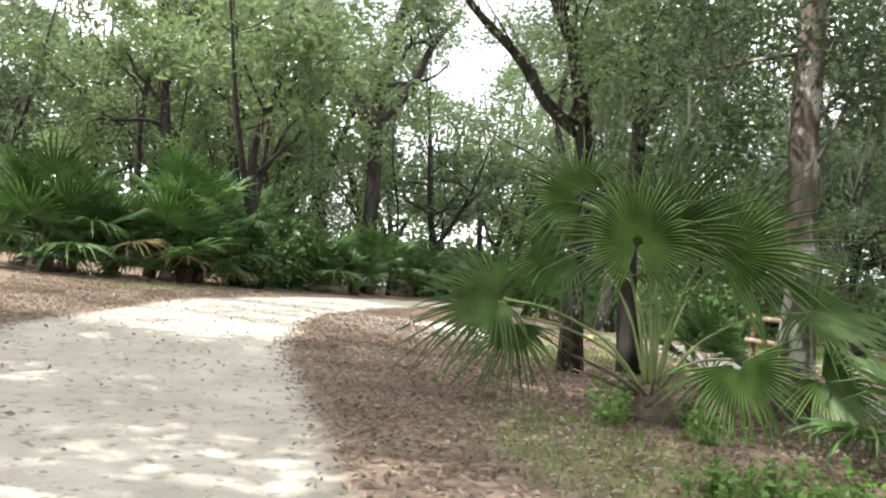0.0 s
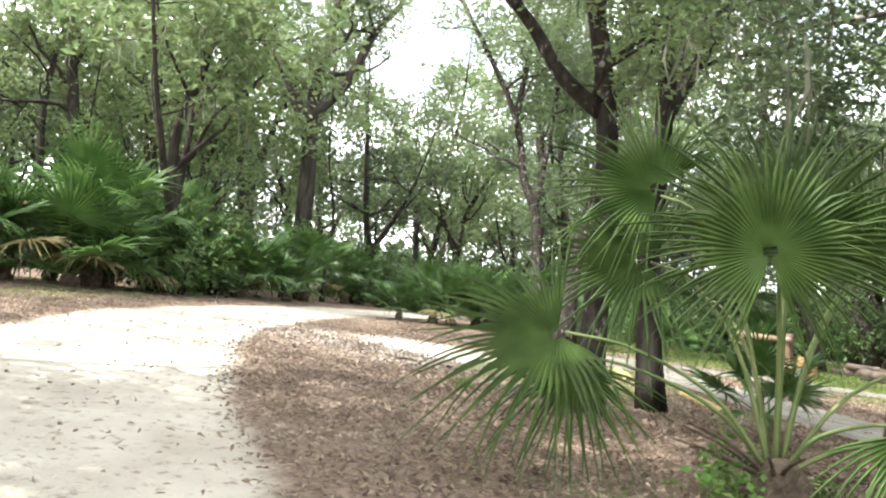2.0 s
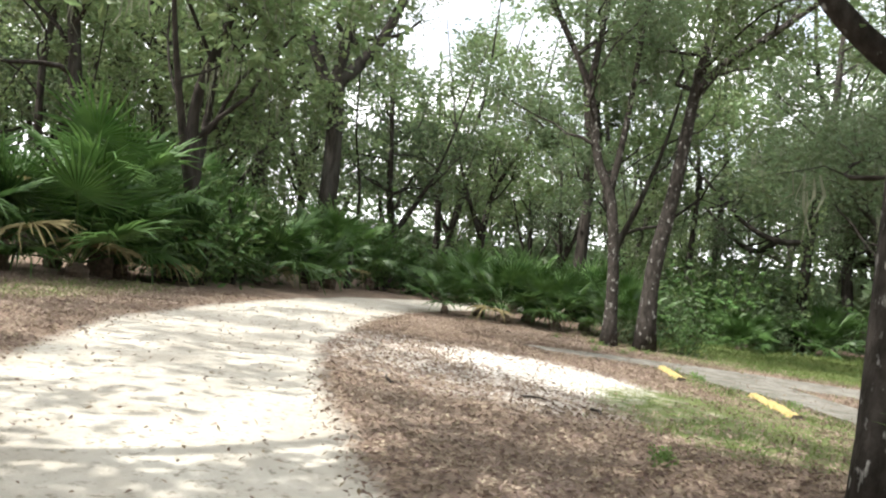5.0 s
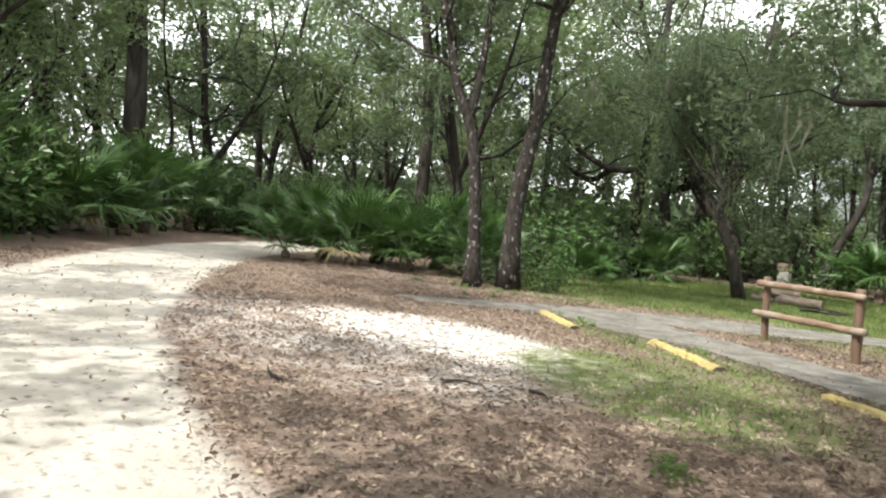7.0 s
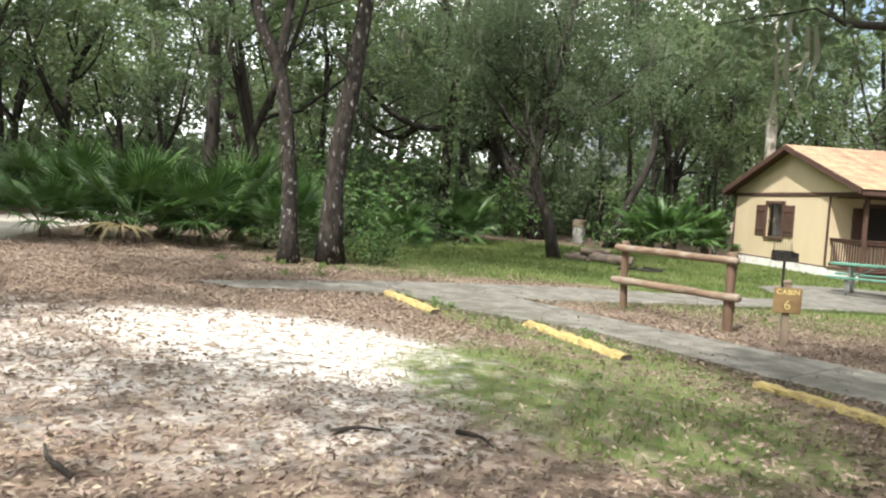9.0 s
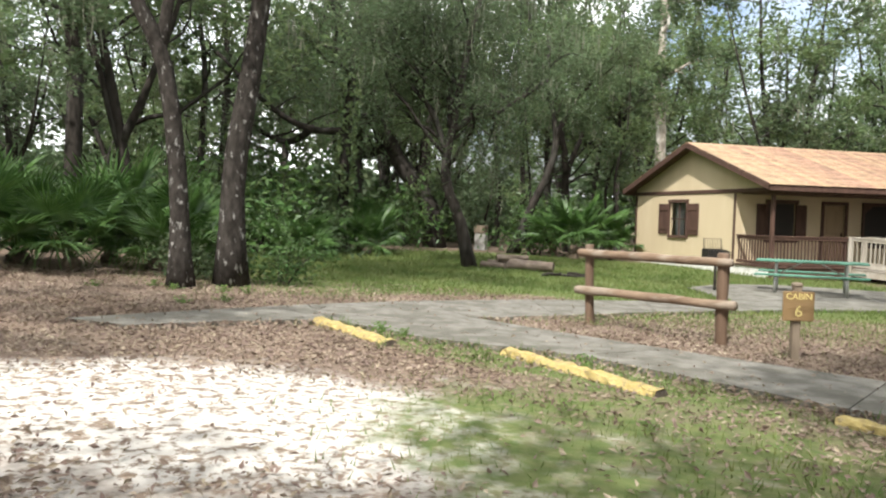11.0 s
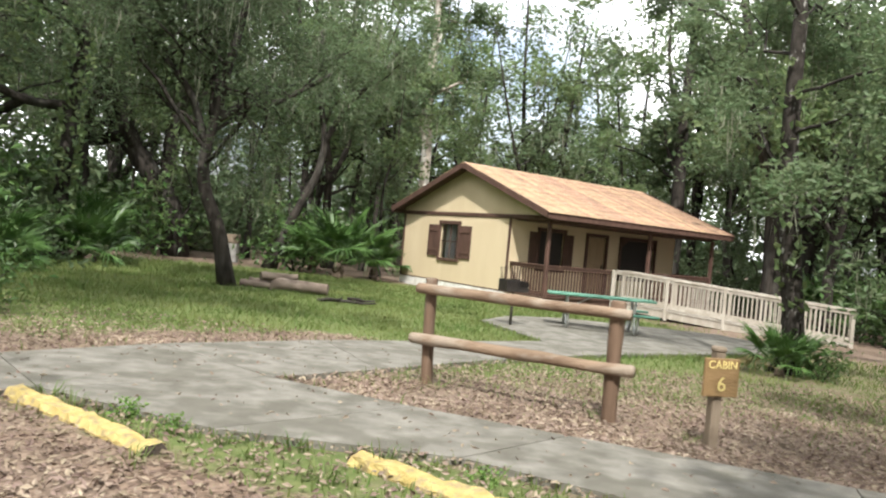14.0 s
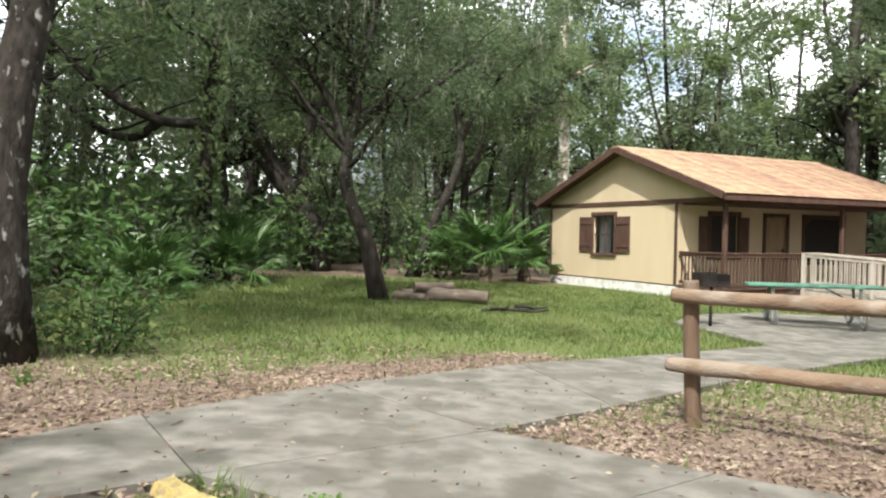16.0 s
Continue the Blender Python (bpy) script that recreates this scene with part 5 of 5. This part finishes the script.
# ---- palmettos ----
# the large one beside the road
hero = thing("large_palmetto", "large green fan palm with spreading pleated fronds", "palm", pose(7.05, -1.38, gz(7.05, -1.38) - 0.03))
tv = tube_np(smooth_path([(0, 0, 0), (0.03, 0.02, 0.15), (0, 0, 0.36)], 8), np.array([0.17, 0.2, 0.21, 0.2, 0.18, 0.16, 0.13, 0.06]), 11, 0.2, 4)
part("trunk", mesh_np("trunk", *tv, PALM_BOOT), None, hero, "shaggy brown booted stem base")
# each frond: where its stalk ends, the way the fan points, the way its face looks, the fan's length
HERO = (((-0.7, -1.12, 0.98), (-0.5, -0.8, -0.3), (0.55, -0.3, 0.75), 1.0, 230, 0.5), ((-0.84, -0.92, 0.84), (-0.15, -0.3, -0.9), (0.75, -0.6, 0.2), 0.75, 210, 0.35),
        ((0.15, -0.36, 1.5), (0.05, -0.1, 1.0), (0.74, -0.67, 0.1), 0.92, 330, 0.2), ((-0.72, -0.42, 1.48), (-0.6, -0.7, 0.1), (0.6, -0.6, 0.5), 0.95, 260, 0.4),
        ((-0.8, -0.28, 1.95), (-0.6, -0.6, 0.5), (0.6, -0.6, 0.3), 0.9, 230, 0.35), ((-0.05, 0.0, 1.6), (-0.12, 0.0, 1.0), (0.6, -0.75, 0.25), 1.15, 240, 0.3),
        ((0.3, 0.35, 1.5), (0.42, 0.46, 0.75), (0.7, -0.6, 0.35), 1.1, 250, 0.35), ((0.78, 0.85, 1.08), (0.65, 0.74, -0.12), (0.35, -0.35, 0.9), 1.0, 250, 0.4),
        ((0.62, 0.25, 0.66), (0.4, 0.15, -0.85), (0.75, -0.6, 0.3), 0.85, 200, 0.45), ((1.0, 0.75, 0.6), (0.65, 0.5, -0.55), (0.5, -0.3, 0.8), 0.8, 230, 0.4),
        ((-0.35, 0.5, 1.75), (-0.35, 0.6, 0.7), (0.5, -0.6, 0.6), 0.95, 260, 0.3), ((0.1, 0.75, 1.5), (0.1, 0.9, 0.4), (0.2, -0.4, 0.9), 0.9, 260, 0.3), ((-0.9, 0.35, 1.3), (-0.9, 0.35, 0.1), (0.2, -0.1, 0.95), 0.85, 260, 0.3))
for i, (hub, way, face, blade, spread, cup) in enumerate(HERO):
    X_ = Vector(way).normalized()
    Z_ = (Vector(face) - X_ * Vector(face).dot(X_)).normalized()
    R_ = Matrix((X_, Z_.cross(X_), Z_)).transposed()
    fan_ = frond_np(60 + i, 0.05, blade, int(spread / 5.2), 0.34, 0.34, spread, 5, 0.008, R_.inverted() @ Vector((0, 0, -1)), 0.2, cup)[1]
    tube("stalk", [(0.03 * way[0], 0.03 * way[1], 0.25), (hub[0] * 0.3, hub[1] * 0.3, 0.25 + (hub[2] - 0.2) * 0.55), (hub[0] * 0.68, hub[1] * 0.68, 0.2 + (hub[2] - 0.2) * 0.92), hub], [0.017, 0.012, 0.009], PETIOLE, hero, 6, 12)
    part("frond", mesh_np("frond", *fan_, PALM), None, hero, "", Matrix.Translation(hub) @ R_.to_4x4())
for az, el, L in ((-110, 25, 0.7), (-85, 32, 0.9), (-60, 30, 0.6), (-130, 40, 0.55), (-40, 38, 0.5), (-150, 20, 0.5), (170, 30, 0.5)):
    a_, e_ = radians(az), radians(el)
    tube("dead_stalk", [(0, 0, 0.2), (math.cos(a_) * L * 0.5, math.sin(a_) * L * 0.5, 0.2 + L * 0.5 * math.sin(e_)), (math.cos(a_) * L, math.sin(a_) * L, 0.2 + L * 0.8 * math.sin(e_))], [0.022, 0.012, 0.008], PALM_BOOT, hero, 5, 6, label="dry brown old stalk")
for x, y, s, n in ((9.3, -0.6, 0.75, 12), (9.6, 1.6, 1.2, 16), (5.2, 1.2, 0.6, 9), (11.2, 0.8, 1.0, 14)):
    palmetto("green fan palmetto with arching pleated fronds", x, y, int(x * 10), n, s)
# clump at the bend of the road
for x, y, s in ((-10.9, 5.9, 0.6), (-9.9, 7.2, 0.9), (-9.0, 8.3, 0.85), (-10.6, 8.6, 1.1), (-11.6, 7.6, 1.0), (-8.3, 9.6, 0.9), (-9.8, 10.2, 1.1), (-7.4, 9.0, 0.7)):
    palmetto("low green saw palmetto clump beside the road bend", x, y, int(-x * 13), 11, s * 1.2, 0.25, dead=0.03, low=0.15, group="palmettos at the bend")
# hedge along the outer side of the road
rng = np.random.RandomState(21)
for i in range(24):
    s = i / 23
    s *= 0.74
    x = -9.5 - 10 * s + rng.randn() * 1.2
    y = -6.5 + 13.5 * s ** 1.1 + rng.randn() * 1.0
    if seg_dist(np.array([x]), np.array([y]), ROAD)[0] < 1.6:
        x, y = x - 2.4, y - 1.0
    palmetto("tall green palmetto in the roadside hedge", x, y, 400 + i, 12, 1.0 + 0.7 * rng.rand(), 0.3 + 2.0 * rng.rand() * (rng.rand() < 0.6), dead=0.1, group="palmetto hedge")
for x, y, s, tr in ((-9.2, 16.8, 0.9, 0.15), (-10.2, 19, 1.0, 0.3), (-8.6, 20.3, 0.9, 0.2), (-8.2, 15.2, 0.7, 0.1), (-9.4, 21.8, 1.1, 0.3), (-2.9, 27.6, 1.35, 0.55), (-1.7, 29.5, 1.0, 0.5), (-4.2, 30.5, 1.1, 0.6), (-10.5, 23, 1.0, 0.3), (-12, 17.5, 1.0, 0.2), (-10.2, 12.5, 1.0, 0.2), (9.6, 10.2, 1.3, 0.5), (5.85, 12.1, 0.5, 0.15), (7.3, 6.9, 1.5, 1.1), (8.9, 7.9, 1.2, 0.5), (14.5, 27, 1.1, 0.6), (16.5, 24, 1.1, 0.5), (11.6, 13.5, 0.7, 0.1), (-15, 11.5, 1.2, 0.4), (-16.5, 14, 1.2, 0.4), (-13, 18.5, 1.2, 0.3), (-18, 11, 1.2, 0.4), (-20.4, 8.4, 1.1, 0.5), (-22.5, 9.6, 1.2, 0.9), (-21.4, 11, 1.0, 0.3), (-23, 4.2, 1.3, 1.2), (-21.8, 1.6, 1.3, 1.0)):
    palmetto("green fan palm with arching fronds at the wood edge", x, y, int(x * 7 + y * 31) % 9999, 15, s, tr, dead=0.0 if x > 6 else 0.08)


WEED_V = []
for k in range(2):
    r_ = np.random.RandomState(500 + k)
    wood, tips = [], []
    for i in range(8):
        p, q = grow(r_, (0, 0, 0), (r_.randn(), r_.randn(), 1.3), 0.3 + 0.25 * r_.rand(), 0.004, 4, 0.3)
        wood.append(tube_np(p, q, 4, 0, 0, False))
        tips += list(p[1:])
    cc = np.repeat(np.array(tips), 7, 0)
    cc = cc + r_.randn(len(cc), 3) * 0.05
    WEED_V.append((mesh_np("stem", *join_np(wood), PETIOLE), mesh_np("foliage", *leaves_np(cc, 0.05 + 0.05 * r_.rand(len(cc)), r_, 0.5, 0.7), WEED)))


def weed(x, y, k, s):
    t = thing("weed", "bright green leafy weed at the verge", "weed", pose(x, y, gz(x, y) - 0.01, 0, 0, x * 91 % 360) @ Matrix.Scale(s, 4), "weeds")
    part("stem", WEED_V[k][0], None, t)
    part("foliage", WEED_V[k][1], None, t)


rng = np.random.RandomState(91)
for i in range(24):
    weed(8.9 + rng.rand() * 1.6, -3.1 + rng.rand() * 1.1 + i * 0.02, i % 2, 0.4 + 0.4 * rng.rand())
for i in range(5):
    weed(7.3 + rng.randn() * 0.45, -1.5 + rng.randn() * 0.35, i % 2, 0.45 + 0.4 * rng.rand())
for x, y in ((2.6, -0.6), (2.75, -0.75), (-5.3, 7.4), (-6.5, 7.3), (-5.9, 7.0), (-5.0, 7.6), (-7.0, 6.6), (-4.6, 6.4), (-4.9, 5.9), (-1.5, 5.0), (-1.9, 5.3), (0.4, 4.6)):
    weed(x, y, 1, 0.35)

TUFTS = []
for k in range(3):
    r_ = np.random.RandomState(700 + k)
    blades = []
    for i in range(34):
        a_, L_, out = r_.rand() * 6.28, 0.06 + 0.13 * r_.rand() ** 2, 0.5 + 0.9 * r_.rand()
        u_ = np.array([math.cos(a_), math.sin(a_), 0])
        w_ = np.array([-math.sin(a_), math.cos(a_), 0]) * 0.004
        p0, p1, p2 = u_ * 0.12 * r_.rand(), u_ * (0.06 + L_ * out * 0.4) + np.array([0, 0, L_ * 0.6]), u_ * (0.08 + L_ * out) + np.array([0, 0, L_ * 0.7])
        blades.append((np.array([p0 - w_, p0 + w_, p1 + w_ * 0.8, p1 - w_ * 0.8, p2]), [(0, 1, 2, 3), (3, 2, 4)]))
    TUFTS.append(mesh_np("grass_tuft", *join_np(blades), GRASS))
for i, (x, y) in enumerate(((-1.15, 4.85), (-0.95, 4.62), (-0.75, 4.95), (-1.5, 4.25), (-2.3, 5.3), (-2.55, 5.55), (-0.2, 4.8), (0.5, 4.35), (0.9, 3.95), (1.2, 3.75), (1.5, 4.0), (-1.6, 4.75), (-0.5, 4.35), (0.2, 7.55), (1.62, 6.95), (0.0, 7.9), (2.3, 6.4), (2.9, 3.4))):
    if on_walk(np.array([x]), np.array([y]))[0]:
        continue
    tuft = new("grass_tuft", TUFTS[i % 3])
    tuft.matrix_world = pose(x, y, gz(x, y) - 0.01, 0, 0, i * 67) @ Matrix.Scale(0.7 + 0.06 * (i % 7), 4)
    tagged(tuft, "loose tuft of longer green grass at the verge", "grass tuft", "grass tufts")

# ---- litter and grass ----
rng = np.random.RandomState(77)
n = 300000
X, Y = rng.uniform(-11, 11, n), rng.uniform(-7, 11, n)
keep = rng.rand(n) < np.clip(1.0 - 0.975 * road_mask(X, Y) - 0.9 * sand_mask(X, Y) - 0.7 * grass_mask(X, Y), 0.02, 1) * np.where(on_walk(X, Y), 0.045, 1)
keep &= ((X - 1) ** 2 / 190 + (Y - 1) ** 2 / 150 < rng.rand(n) * 1.2)
X, Y = X[keep], Y[keep]
c = np.stack([X, Y, ground_z(X, Y) + 0.012 + 0.018 * rng.rand(len(X))], 1)
lv = leaves_np(c, 0.03 + 0.04 * rng.rand(len(X)), rng, 0.3, 0.45, 0.5)
tagged(new("leaf_litter", mesh_np("leaf_litter", *lv, LITTER)), "brown dead oak leaves strewn over the ground", "leaf litter", kind="stuff")

n = 260000
X, Y = rng.uniform(-11, 15, n), rng.uniform(-6, 27, n)
dist = np.hypot(X, Y - 2)
keep = (rng.rand(n) < grass_mask(X, Y) * np.clip(1.3 - dist / 24, 0.25, 1)) & ~on_walk(X, Y)
X, Y = X[keep], Y[keep]
m_ = len(X)
h = (0.03 + 0.065 * rng.rand(m_)) * (0.7 + 0.03 * np.hypot(X, Y))
a = rng.rand(m_) * 6.28
w = 0.006 + 0.00045 * np.hypot(X, Y)
z = ground_z(X, Y)
lx, ly = rng.randn(m_) * 0.5 * h, rng.randn(m_) * 0.5 * h
tri = np.stack([np.stack([X - np.cos(a) * w, Y - np.sin(a) * w, z - 0.02], 1), np.stack([X + np.cos(a) * w, Y + np.sin(a) * w, z - 0.02], 1), np.stack([X + lx, Y + ly, z + h], 1)], 1).reshape(-1, 3)
tagged(new("grass", mesh_np("grass", tri, np.arange(3 * m_).reshape(-1, 3), GRASS)), "short green grass of the lawn and verges", "grass", kind="stuff")
